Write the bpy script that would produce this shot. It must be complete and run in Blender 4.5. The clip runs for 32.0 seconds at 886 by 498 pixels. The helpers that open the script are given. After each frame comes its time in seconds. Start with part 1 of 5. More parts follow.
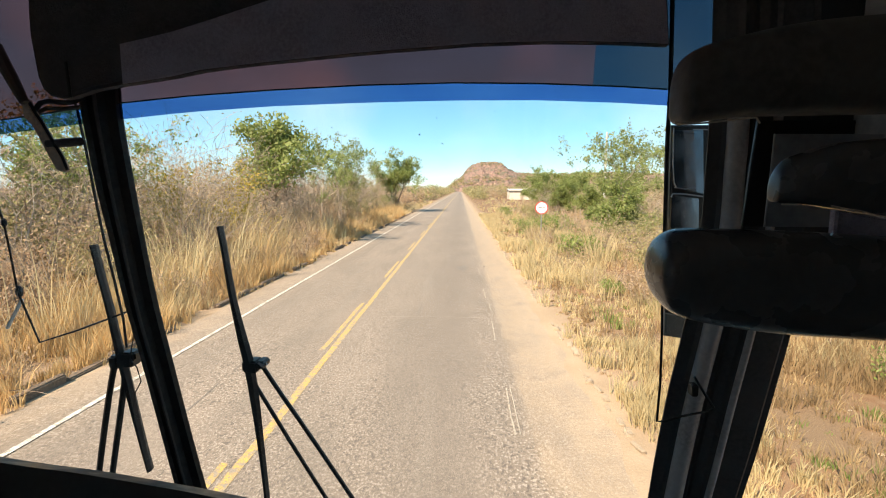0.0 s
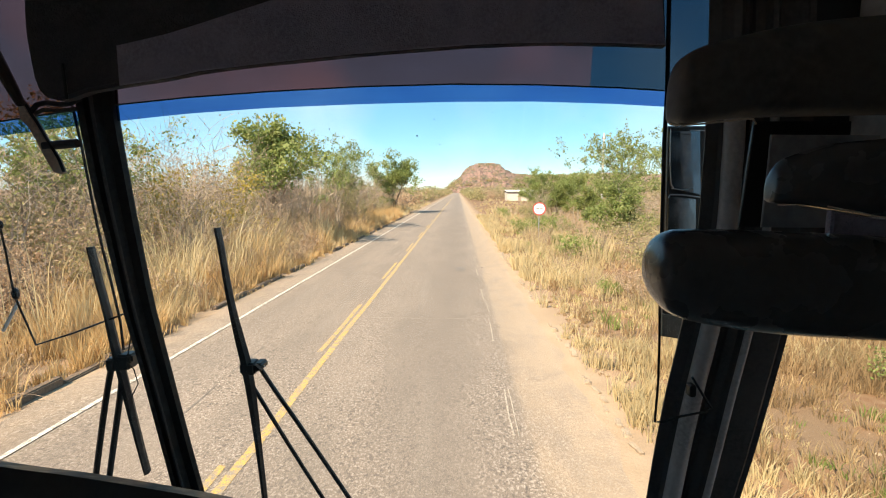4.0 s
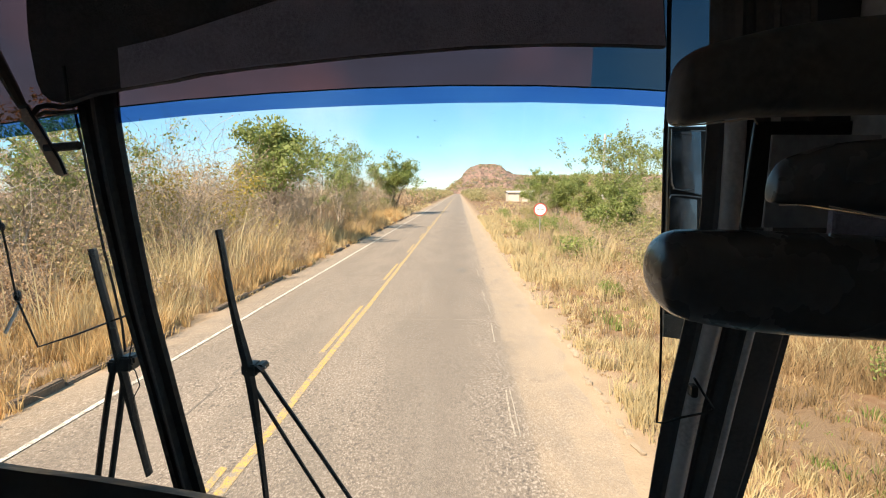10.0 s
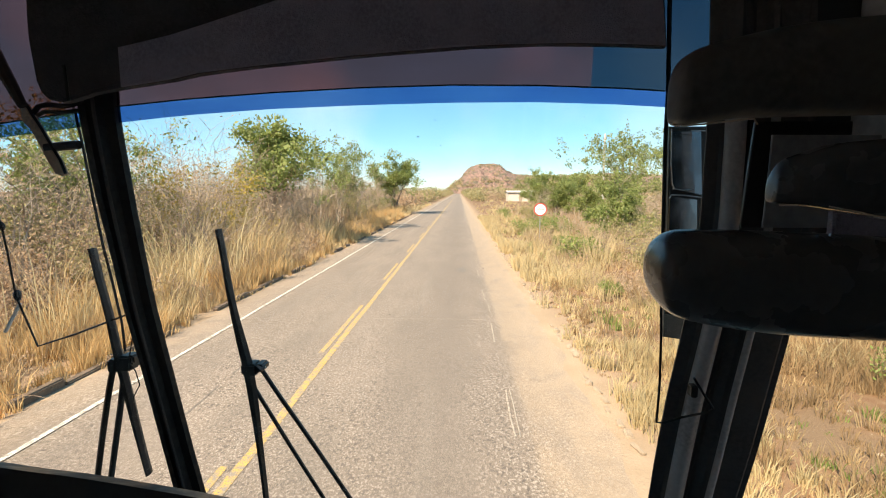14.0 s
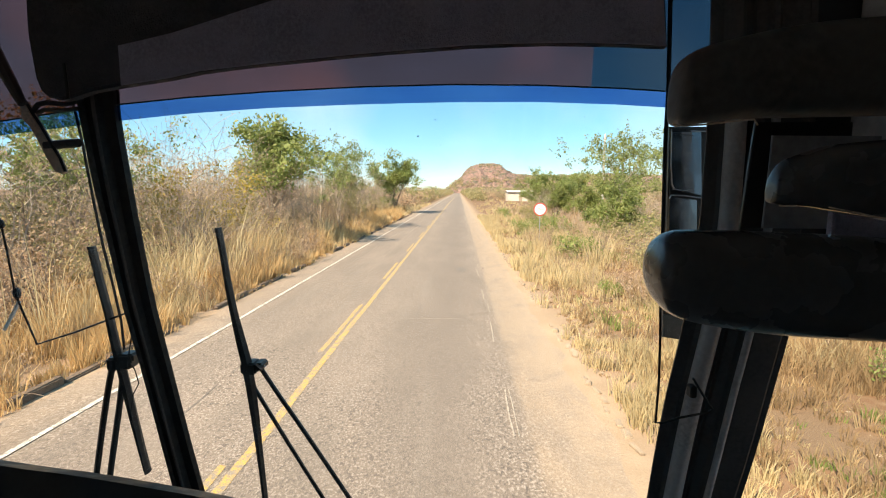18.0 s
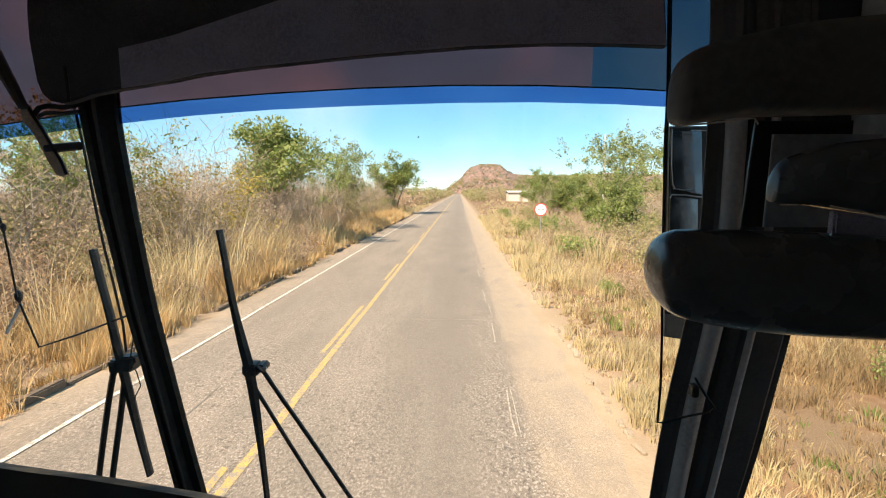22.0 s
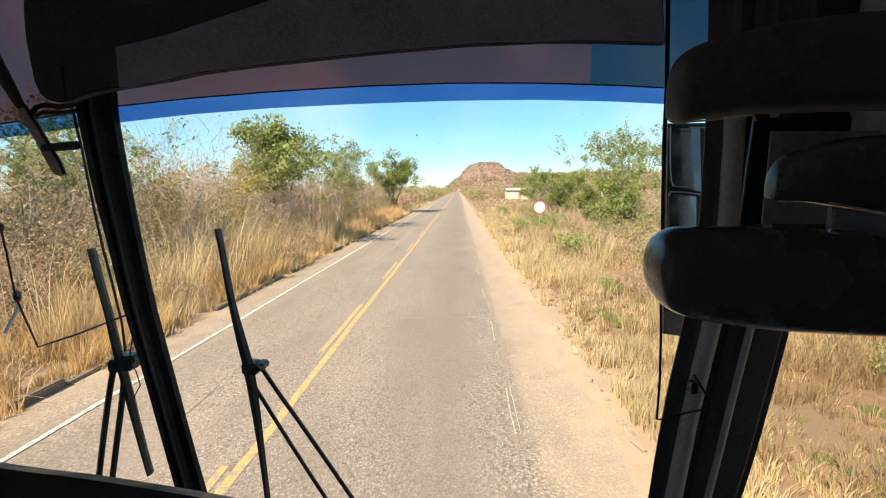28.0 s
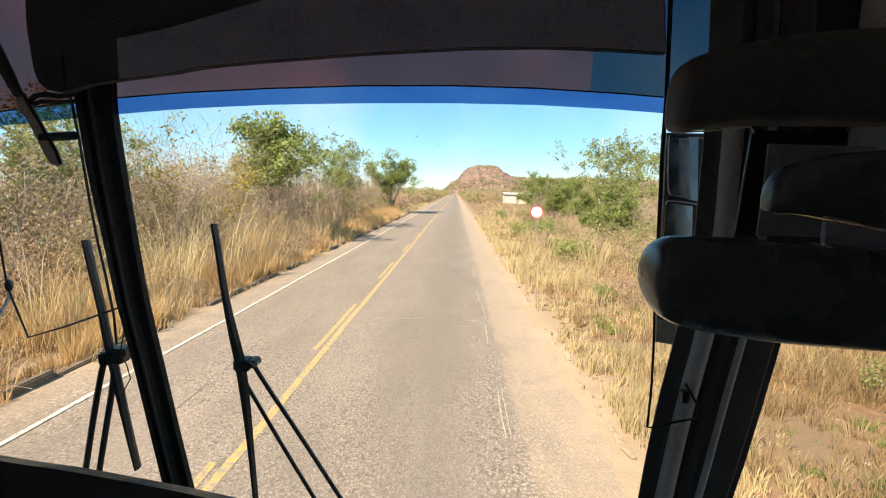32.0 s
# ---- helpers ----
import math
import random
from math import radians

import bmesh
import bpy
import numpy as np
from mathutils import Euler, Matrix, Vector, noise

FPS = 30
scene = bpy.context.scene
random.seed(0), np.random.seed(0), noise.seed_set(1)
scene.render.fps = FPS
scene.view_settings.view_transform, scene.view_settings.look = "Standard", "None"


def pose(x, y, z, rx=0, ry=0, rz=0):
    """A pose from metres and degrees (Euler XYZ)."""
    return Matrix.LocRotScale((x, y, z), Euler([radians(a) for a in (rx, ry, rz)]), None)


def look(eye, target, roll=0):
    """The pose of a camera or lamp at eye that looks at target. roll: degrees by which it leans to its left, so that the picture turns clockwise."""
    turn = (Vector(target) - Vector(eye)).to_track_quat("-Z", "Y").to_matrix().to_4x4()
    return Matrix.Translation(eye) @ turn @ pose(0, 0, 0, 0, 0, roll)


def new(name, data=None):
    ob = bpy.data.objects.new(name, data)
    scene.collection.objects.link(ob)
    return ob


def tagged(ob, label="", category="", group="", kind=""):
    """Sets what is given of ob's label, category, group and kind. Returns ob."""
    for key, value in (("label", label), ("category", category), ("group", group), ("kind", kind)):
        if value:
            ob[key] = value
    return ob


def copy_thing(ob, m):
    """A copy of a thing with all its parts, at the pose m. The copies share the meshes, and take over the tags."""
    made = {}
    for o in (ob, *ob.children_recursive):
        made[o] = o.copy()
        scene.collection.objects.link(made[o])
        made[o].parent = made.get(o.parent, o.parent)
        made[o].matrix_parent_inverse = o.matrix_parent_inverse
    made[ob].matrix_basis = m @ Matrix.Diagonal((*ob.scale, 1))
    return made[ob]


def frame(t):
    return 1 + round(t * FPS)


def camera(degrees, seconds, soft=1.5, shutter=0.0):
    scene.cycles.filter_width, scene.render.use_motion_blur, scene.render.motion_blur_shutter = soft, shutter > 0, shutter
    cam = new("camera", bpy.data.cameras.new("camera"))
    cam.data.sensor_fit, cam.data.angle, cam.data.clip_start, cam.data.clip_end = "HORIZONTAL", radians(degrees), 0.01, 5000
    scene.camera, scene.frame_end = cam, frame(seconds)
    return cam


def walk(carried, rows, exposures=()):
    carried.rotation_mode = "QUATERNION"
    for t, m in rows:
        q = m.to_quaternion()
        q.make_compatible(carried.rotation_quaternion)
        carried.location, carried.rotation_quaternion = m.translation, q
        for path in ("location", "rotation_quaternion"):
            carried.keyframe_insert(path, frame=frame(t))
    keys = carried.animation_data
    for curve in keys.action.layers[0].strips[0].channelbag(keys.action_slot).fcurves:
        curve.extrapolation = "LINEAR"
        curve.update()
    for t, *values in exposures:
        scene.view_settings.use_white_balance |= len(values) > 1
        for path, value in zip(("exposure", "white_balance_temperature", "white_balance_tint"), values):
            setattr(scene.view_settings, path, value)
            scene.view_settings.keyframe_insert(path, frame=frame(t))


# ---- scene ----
cam = camera(85, 32.0, soft=1.1)
# The eye rides inside the coach, so coach, road and scrub stand still round it.
# Small turns of the eye against the bus: seconds, yaw, pitch, roll in degrees.
TURNS = [
    (0, 0.12, -0.16, 0.20),
    (0.5, 0.26, 0.04, 0.16),
    (1, 0.31, -0.03, -0.08),
    (1.5, 0.15, 0.08, -0.14),
    (2, -0.05, 0.01, 0.10),
    (2.5, -0.09, 0.12, 0.18),
    (3, -0.09, 0.09, 0.03),
    (3.5, -0.16, -0.03, 0.11),
    (5.5, -0.02, 0.08, -0.00),
    (6, -0.05, 0.03, 0.19),
    (6.5, -0.01, -0.05, -0.06),
    (7, -0.00, -0.10, -0.15),
    (7.5, -0.00, 0.10, -0.12),
    (8, -0.03, -0.02, 0.05),
    (8.5, -0.03, 0.01, 0.04),
    (9, -0.05, 0.07, 0.08),
    (9.5, -0.00, 0.01, -0.12),
    (10, -0.01, 0.11, -0.07),
    (10.5, -0.00, 0.10, -0.12),
    (11, -0.00, 0.03, -0.09),
    (11.5, -0.04, 0.08, 0.05),
    (12, -0.02, 0.08, 0.03),
    (12.5, 0.01, 0.07, -0.09),
    (13, -0.00, 0.00, 0.00),
    (13.5, -0.00, 0.17, -0.03),
    (14, -0.01, 0.08, -0.01),
    (14.5, 0.01, -0.04, -0.10),
    (16.5, -0.03, -0.18, -0.19),
    (17, -0.03, 0.02, -0.18),
    (17.5, 0.00, 0.08, 0.24),
    (18, -0.05, 0.02, 0.20),
    (18.5, -0.08, -0.10, -0.35),
    (19, -0.05, -0.12, -0.48),
    (19.5, -0.09, -0.26, 0.33),
    (20, -0.14, 0.21, 0.10),
    (20.5, 0.05, -0.47, -0.74),
    (21, -0.16, 0.12, 0.37),
    (21.5, 0.04, -0.01, -0.12),
    (22, 0.06, 0.11, -0.13),
    (22.5, -0.03, 0.09, 0.12),
    (23, -0.01, 0.10, -0.04),
    (23.5, -0.02, 0.03, -0.03),
    (24, -0.00, 0.06, -0.10),
    (24.5, 0.01, -0.07, -0.14),
    (25, 0.08, -0.24, -0.24),
    (25.5, -0.06, -0.30, 0.28),
    (27.5, -0.14, 0.12, -0.04),
    (28, -0.06, -0.12, -0.35),
    (28.5, -0.08, 0.18, 0.00),
    (29, -0.13, -0.10, 0.07),
    (29.5, -0.18, 0.11, -0.31),
    (30, -0.15, 0.21, -0.85),
    (30.5, -0.07, -0.05, -0.55),
    (31, -0.10, 0.17, 0.30),
    (31.5, -0.13, -0.07, 0.26),
    (32, -0.52, 0.12, 1.43),
]
EYE_Z = 3.2
walk(cam, [(t, pose(0, 0, EYE_Z, 83.14 + p, 0, 1.9 + a) @ pose(0, 0, 0, 0, 0, r)) for t, a, p, r in TURNS],
     exposures=[(0, 1.4, 7620, 12), (32, 1.4, 7620, 12)])

# ---- light ----
SUN_UP, SUN_FROM = 45.0, Vector((-0.58, -0.81, 0))
world = bpy.data.worlds.new("sky")
scene.world = world
world.use_nodes = True
wn, wl = world.node_tree.nodes, world.node_tree.links
sky = wn.new("ShaderNodeTexSky")
sky.sky_type, sky.sun_disc = "NISHITA", False
sky.sun_elevation, sky.sun_rotation = radians(SUN_UP), math.atan2(SUN_FROM.x, SUN_FROM.y)
sky.altitude = 3000
sky.air_density, sky.dust_density, sky.ozone_density = 1.0, 0.1, 1.6
hs = wn.new("ShaderNodeHueSaturation")
hs.inputs["Hue"].default_value, hs.inputs["Saturation"].default_value = 0.48, 1.28
wl.new(sky.outputs[0], hs.inputs["Color"])
veil = wn.new("ShaderNodeMix")
veil.data_type = "RGBA"
veil.inputs[0].default_value = 0.5
veil.inputs[7].default_value = (1.25, 3.1, 5.2, 1)
wl.new(hs.outputs[0], veil.inputs[6])
haze = wn.new("ShaderNodeTexNoise")
haze.inputs["Scale"].default_value, haze.inputs["Detail"].default_value = 3.2, 7.0
wisp = wn.new("ShaderNodeMapRange")
wisp.inputs[1].default_value, wisp.inputs[2].default_value, wisp.inputs[4].default_value = 0.48, 0.8, 0.4
wl.new(haze.outputs[0], wisp.inputs[0])
cloud = wn.new("ShaderNodeMix")
cloud.data_type = "RGBA"
cloud.inputs[7].default_value = (5.6, 6.1, 6.6, 1)
wl.new(wisp.outputs[0], cloud.inputs[0])
wl.new(veil.outputs[2], cloud.inputs[6])
wl.new(cloud.outputs[2], wn["Background"].inputs[0])
wn["Background"].inputs[1].default_value = 0.09

sun = new("sun", bpy.data.lights.new("sun", "SUN"))
sun.data.energy, sun.data.angle, sun.data.color = 4.6, radians(0.55), (1.0, 0.9, 0.78)
d = SUN_FROM.normalized() * math.cos(radians(SUN_UP)) + Vector((0, 0, math.sin(radians(SUN_UP))))
sun.matrix_world = look(d * 60, (0, 0, 0))


# ---- materials ----
def mat(name, build):
    m = bpy.data.materials.new(name)
    m.use_nodes = True
    nt = m.node_tree
    build(nt, nt.nodes, nt.links, nt.nodes["Principled BSDF"])
    return m


def mixed(nt, fac, a, b, blend="MIX"):
    """Colour a to b by fac; each a socket or a colour."""
    n = nt.nodes.new("ShaderNodeMix")
    n.data_type, n.blend_type = "RGBA", blend
    for i, v in ((0, fac), (6, a), (7, b)):
        if hasattr(v, "is_output"):
            nt.links.new(v, n.inputs[i])
        elif i == 0:
            n.inputs[0].default_value = v
        else:
            n.inputs[i].default_value = (*v, 1)
    return n.outputs[2]


def noisy(nt, scale, lo=0.4, hi=0.6, detail=4.0, stretch=None, space="Object"):
    """A noise between 0 and 1, with its contrast between lo and hi."""
    tc = nt.nodes.new("ShaderNodeTexCoord")
    src = tc.outputs[space]
    if stretch:
        mp = nt.nodes.new("ShaderNodeMapping")
        mp.inputs["Scale"].default_value = stretch
        nt.links.new(src, mp.inputs[0])
        src = mp.outputs[0]
    n = nt.nodes.new("ShaderNodeTexNoise")
    n.inputs["Scale"].default_value, n.inputs["Detail"].default_value = scale, detail
    nt.links.new(src, n.inputs["Vector"])
    r = nt.nodes.new("ShaderNodeMapRange")
    r.inputs[1].default_value, r.inputs[2].default_value = lo, hi
    nt.links.new(n.outputs[0], r.inputs[0])
    return r.outputs[0]


def along(nt, axis, points, wander=0.5):
    """A value that follows one object coordinate: points of (metres, value)."""
    tc = nt.nodes.new("ShaderNodeTexCoord")
    sp = nt.nodes.new("ShaderNodeSeparateXYZ")
    nt.links.new(tc.outputs["Object"], sp.inputs[0])
    lo, hi = points[0][0], points[-1][0]
    r = nt.nodes.new("ShaderNodeMapRange")
    r.inputs[1].default_value, r.inputs[2].default_value = lo, hi
    wob = noisy(nt, 0.35 if wander > 0.3 else 1.1, 0.0, 1.0, 5)
    ad = nt.nodes.new("ShaderNodeMath")
    ad.operation = "MULTIPLY_ADD"
    nt.links.new(wob, ad.inputs[0])
    ad.inputs[1].default_value = wander
    nt.links.new(sp.outputs[axis], ad.inputs[2])
    nt.links.new(ad.outputs[0], r.inputs[0])
    c = nt.nodes.new("ShaderNodeValToRGB")
    e = c.color_ramp.elements
    for i, (x, v) in enumerate(points):
        u = (x - lo) / (hi - lo)
        p = e[0] if i == 0 else e[1] if i == 1 else e.new(u)
        p.position, p.color = u, (v, v, v, 1)
    nt.links.new(r.outputs[0], c.inputs[0])
    return c.outputs[0]


def bumped(nt, bsdf, height, strength=0.4, distance=0.01):
    b = nt.nodes.new("ShaderNodeBump")
    b.inputs["Strength"].default_value, b.inputs["Distance"].default_value = strength, distance
    nt.links.new(height, b.inputs["Height"])
    nt.links.new(b.outputs[0], bsdf.inputs["Normal"])


def plain(name, color, rough=0.5, metal=0.0, vary=0.25, scale=8.0, spec=0.5, bump=0.04):
    """A paint or plastic with soft blotches, grain and fine relief."""
    def build(nt, n, l, p):
        dark = tuple(c * (1 - vary) for c in color)
        c = mixed(nt, noisy(nt, scale), color, dark)
        c = mixed(nt, noisy(nt, scale * 14, 0.35, 0.7), c, tuple(min(1, x * (1 + vary * 0.6)) for x in color))
        l.new(c, p.inputs["Base Color"])
        r = nt.nodes.new("ShaderNodeMapRange")
        r.inputs[3].default_value, r.inputs[4].default_value = max(0.02, rough - 0.1), min(1, rough + 0.12)
        l.new(noisy(nt, scale * 3), r.inputs[0])
        l.new(r.outputs[0], p.inputs["Roughness"])
        p.inputs["Metallic"].default_value = metal
        p.inputs["Specular IOR Level"].default_value = spec
        bumped(nt, p, noisy(nt, scale * 30), bump, 0.002)
    return mat(name, build)


def leafy(name, a, b, c, through_light=0.42, rough=0.6):
    """Leaf or blade: three tones, by plant and by leaf, letting some light through."""
    def build(nt, n, l, p):
        g = n.new("ShaderNodeNewGeometry")
        o = n.new("ShaderNodeObjectInfo")
        col = mixed(nt, o.outputs["Random"], a, b)
        pw = n.new("ShaderNodeMath")
        pw.operation = "POWER"
        pw.inputs[1].default_value = 2.0
        l.new(g.outputs["Random Per Island"], pw.inputs[0])
        col = mixed(nt, pw.outputs[0], col, c)
        col = mixed(nt, noisy(nt, 0.8, 0.3, 0.75), col, tuple(x * 0.6 for x in a))
        l.new(col, p.inputs["Base Color"])
        p.inputs["Roughness"].default_value = rough
        p.inputs["Specular IOR Level"].default_value = 0.25
        tr = n.new("ShaderNodeBsdfTranslucent")
        l.new(col, tr.inputs[0])
        mx = n.new("ShaderNodeMixShader")
        mx.inputs[0].default_value = through_light
        l.new(p.outputs[0], mx.inputs[1])
        l.new(tr.outputs[0], mx.inputs[2])
        l.new(mx.outputs[0], n["Material Output"].inputs[0])
    return mat(name, build)


def pane(name, tint, gloss=1.0, dust=0.0, faded=None):
    """Glass or film of one tint, seen straight through, with its own faint shine."""
    def build(nt, n, l, p):
        t = n.new("ShaderNodeBsdfTransparent")
        t.inputs[0].default_value = (*tint, 1)
        if faded:
            l.new(mixed(nt, noisy(nt, 5, 0.35, 0.7, 3, stretch=(1, 1, 2.5)), tint, faded), t.inputs[0])
        s = n.new("ShaderNodeBsdfGlossy")
        s.inputs["Roughness"].default_value = 0.02
        f = n.new("ShaderNodeFresnel")
        f.inputs[0].default_value = 1.0 + 0.2 * gloss
        m = n.new("ShaderNodeMixShader")
        l.new(f.outputs[0], m.inputs[0])
        l.new(t.outputs[0], m.inputs[1])
        l.new(s.outputs[0], m.inputs[2])
        last = m.outputs[0]
        if dust:
            df = n.new("ShaderNodeBsdfDiffuse")
            df.inputs[0].default_value = (0.7, 0.66, 0.6, 1)
            k = n.new("ShaderNodeMath")
            k.operation = "MULTIPLY"
            l.new(noisy(nt, 9, 0.45, 0.8, 8), k.inputs[0])
            k.inputs[1].default_value = dust
            m2 = n.new("ShaderNodeMixShader")
            l.new(k.outputs[0], m2.inputs[0])
            l.new(last, m2.inputs[1])
            l.new(df.outputs[0], m2.inputs[2])
            last = m2.outputs[0]
        l.new(last, n["Material Output"].inputs[0])
        n.remove(p)
    return mat(name, build)


def asphalt_nodes(nt, n, l, p):
    base = mixed(nt, noisy(nt, 0.5, 0.3, 0.7), (0.195, 0.148, 0.119), (0.25, 0.19, 0.152))
    grit = mixed(nt, noisy(nt, 70, 0.40, 0.66, 2), tuple(0.8 * x for x in (0.25, 0.2, 0.16)), base)
    grit = mixed(nt, noisy(nt, 38, 0.53, 0.6, 2, stretch=(1, 0.7, 1)), grit, (0.42, 0.35, 0.29))
    grit = mixed(nt, noisy(nt, 27, 0.56, 0.63, 2, stretch=(1, 0.7, 1)), grit, (0.11, 0.09, 0.076))
    grit = mixed(nt, noisy(nt, 1.3, 0.45, 0.85, 5, stretch=(1, 0.25, 1)), grit, (0.17, 0.14, 0.116))
    grit = mixed(nt, noisy(nt, 0.6, 0.5, 1.0, 6, stretch=(1, 0.5, 1)), grit, (0.31, 0.245, 0.197))
    worn = along(nt, 0, [(-6.5, 0.25), (-5.4, 0.1), (-4.6, 0.38), (-3.6, 0.12), (-2.6, 0.3), (-1.7, 0.1),
                         (-0.9, 0.42), (0.0, 0.75), (0.9, 0.3), (1.6, 0.05), (2.3, 0.0)])
    grit = mixed(nt, worn, grit, (0.175, 0.142, 0.118))
    dusty = along(nt, 0, [(-6.8, 0.8), (-6.0, 0.45), (-5.3, 0.1), (-4.8, 0.0), (0.85, 0.0), (1.0, 0.15), (1.1, 0.55), (1.6, 0.72), (2.4, 1.0)], 0.16)
    pat = n.new("ShaderNodeMath")
    pat.operation = "MULTIPLY"
    l.new(dusty, pat.inputs[0])
    l.new(noisy(nt, 1.6, 0.1, 0.5, 8), pat.inputs[1])
    dust = mixed(nt, noisy(nt, 45, 0.42, 0.66, 3), (0.41, 0.302, 0.21), (0.31, 0.228, 0.16))
    dust = mixed(nt, noisy(nt, 2.5, 0.5, 0.75, 6, stretch=(1, 0.3, 1)), dust, (0.28, 0.215, 0.165))
    dust = mixed(nt, noisy(nt, 30, 0.6, 0.66, 2), dust, (0.48, 0.39, 0.3))
    c = mixed(nt, pat.outputs[0], grit, dust)
    streak = noisy(nt, 2.2, 0.55, 0.75, 5, stretch=(1, 0.05, 1))
    k = n.new("ShaderNodeMath")
    k.operation = "MULTIPLY"
    k.inputs[1].default_value = 0.16
    l.new(streak, k.inputs[0])
    c = mixed(nt, k.outputs[0], c, (0.33, 0.29, 0.245))
    l.new(c, p.inputs["Base Color"])
    p.inputs["Roughness"].default_value = 0.85
    p.inputs["Specular IOR Level"].default_value = 0.3
    bumped(nt, p, noisy(nt, 70, 0.2, 0.8, 2), 0.6, 0.008)


def ground_nodes(nt, n, l, p):
    soil = mixed(nt, noisy(nt, 0.25, 0.35, 0.65), (0.21, 0.117, 0.068), (0.16, 0.092, 0.055))
    soil = mixed(nt, noisy(nt, 5, 0.45, 0.7, 8), soil, (0.25, 0.165, 0.103))
    litter = mixed(nt, noisy(nt, 60, 0.35, 0.65, 8), (0.135, 0.088, 0.058), (0.24, 0.155, 0.095))
    c = mixed(nt, noisy(nt, 0.7, 0.42, 0.6, 5), soil, litter)
    sandy = along(nt, 0, [(-9.5, 0.0), (-7.3, 0.2), (-6.7, 0.75), (-5.5, 1.0), (1.5, 1.0), (2.4, 1.0), (3.0, 0.55), (3.8, 0.12), (6.5, 0.0)])
    sand = mixed(nt, noisy(nt, 1.2, 0.35, 0.65), (0.405, 0.3, 0.212), (0.345, 0.25, 0.17))
    sand = mixed(nt, noisy(nt, 40, 0.5, 0.75, 3), sand, (0.3, 0.22, 0.15))
    c = mixed(nt, sandy, c, sand)
    l.new(c, p.inputs["Base Color"])
    p.inputs["Roughness"].default_value = 0.95
    p.inputs["Specular IOR Level"].default_value = 0.1
    bumped(nt, p, noisy(nt, 14, 0.2, 0.8, 10), 0.5, 0.012)


def paint_nodes(color, wear=0.47):
    def build(nt, n, l, p):
        worn = mixed(nt, noisy(nt, 13, wear - 0.02, wear + 0.24, 9), color, (0.25, 0.205, 0.165))
        worn = mixed(nt, noisy(nt, 40, 0.52, 0.64, 3), worn, (0.22, 0.2, 0.17))
        l.new(worn, p.inputs["Base Color"])
        p.inputs["Roughness"].default_value = 0.8
    return build


def rock_nodes(nt, n, l, p):
    c = mixed(nt, noisy(nt, 0.06, 0.4, 0.6, 6), (0.225, 0.137, 0.112), (0.165, 0.108, 0.09))
    c = mixed(nt, noisy(nt, 0.3, 0.5, 0.65, 6, stretch=(1, 1, 3)), c, (0.3, 0.19, 0.148))
    c = mixed(nt, noisy(nt, 0.16, 0.5, 0.6, 8), c, (0.11, 0.095, 0.065))
    l.new(c, p.inputs["Base Color"])
    p.inputs["Roughness"].default_value = 0.95
    bumped(nt, p, noisy(nt, 0.2, 0.2, 0.8, 8), 1.0, 3.0)


def bark_nodes(a, b):
    def build(nt, n, l, p):
        o = n.new("ShaderNodeObjectInfo")
        c = mixed(nt, o.outputs["Random"], a, b)
        c = mixed(nt, noisy(nt, 9, 0.4, 0.65, 6, stretch=(1, 1, 0.25)), c, tuple(x * 0.5 for x in a))
        l.new(c, p.inputs["Base Color"])
        p.inputs["Roughness"].default_value = 0.9
        bumped(nt, p, noisy(nt, 30, 0.3, 0.7, 4, stretch=(1, 1, 0.2)), 0.5, 0.01)
    return build


M_ASPHALT = mat("worn asphalt", asphalt_nodes)
M_GROUND = mat("dry soil", ground_nodes)
M_YELLOW = mat("worn yellow paint", paint_nodes((0.52, 0.32, 0.08), 0.42))
M_WHITE = mat("worn white paint", paint_nodes((0.72, 0.67, 0.59), 0.44))
M_ROCK = mat("red rock", rock_nodes)
M_GREYBARK = mat("grey bark", bark_nodes((0.42, 0.335, 0.27), (0.33, 0.265, 0.21)))
M_BROWNBARK = mat("brown bark", bark_nodes((0.32, 0.235, 0.175), (0.4, 0.31, 0.235)))
M_KERB = plain("weathered concrete", (0.17, 0.118, 0.082), 0.9, vary=0.4, scale=3, bump=0.6)
M_DRYLEAF = leafy("dry leaves", (0.6, 0.42, 0.28), (0.64, 0.48, 0.35), (0.48, 0.34, 0.2), 0.48)
M_OLIVELEAF = leafy("olive leaves", (0.38, 0.34, 0.15), (0.46, 0.39, 0.2), (0.58, 0.48, 0.28), 0.48)
M_GREENLEAF = leafy("green leaves", (0.26, 0.33, 0.095), (0.33, 0.38, 0.13), (0.46, 0.45, 0.2), 0.48)
M_SHRUBLEAF = leafy("shrub leaves", (0.24, 0.33, 0.085), (0.31, 0.38, 0.11), (0.46, 0.45, 0.2), 0.48)
M_STRAW = leafy("straw", (0.72, 0.58, 0.34), (0.78, 0.64, 0.4), (0.58, 0.42, 0.23), 0.42)
M_RUSSET = leafy("russet straw", (0.64, 0.46, 0.26), (0.7, 0.52, 0.32), (0.48, 0.31, 0.17), 0.42)
M_GOLD = leafy("golden straw", (0.78, 0.54, 0.27), (0.84, 0.62, 0.34), (0.6, 0.37, 0.17), 0.45)
M_BROWNGRASS = leafy("brown dead grass", (0.42, 0.28, 0.15), (0.48, 0.33, 0.19), (0.28, 0.18, 0.1), 0.35)
M_BLACK = plain("black plastic", (0.016, 0.015, 0.015), 0.42, vary=0.3, scale=6)
M_SHINY = plain("glossy black trim", (0.08, 0.077, 0.078), 0.26, vary=0.2, scale=5, spec=0.45)
M_RUBBER = plain("black rubber", (0.02, 0.019, 0.02), 0.6, vary=0.3, scale=20)
M_PILLAR = plain("dark grey moulding", (0.075, 0.07, 0.07), 0.45, vary=0.3, scale=9)
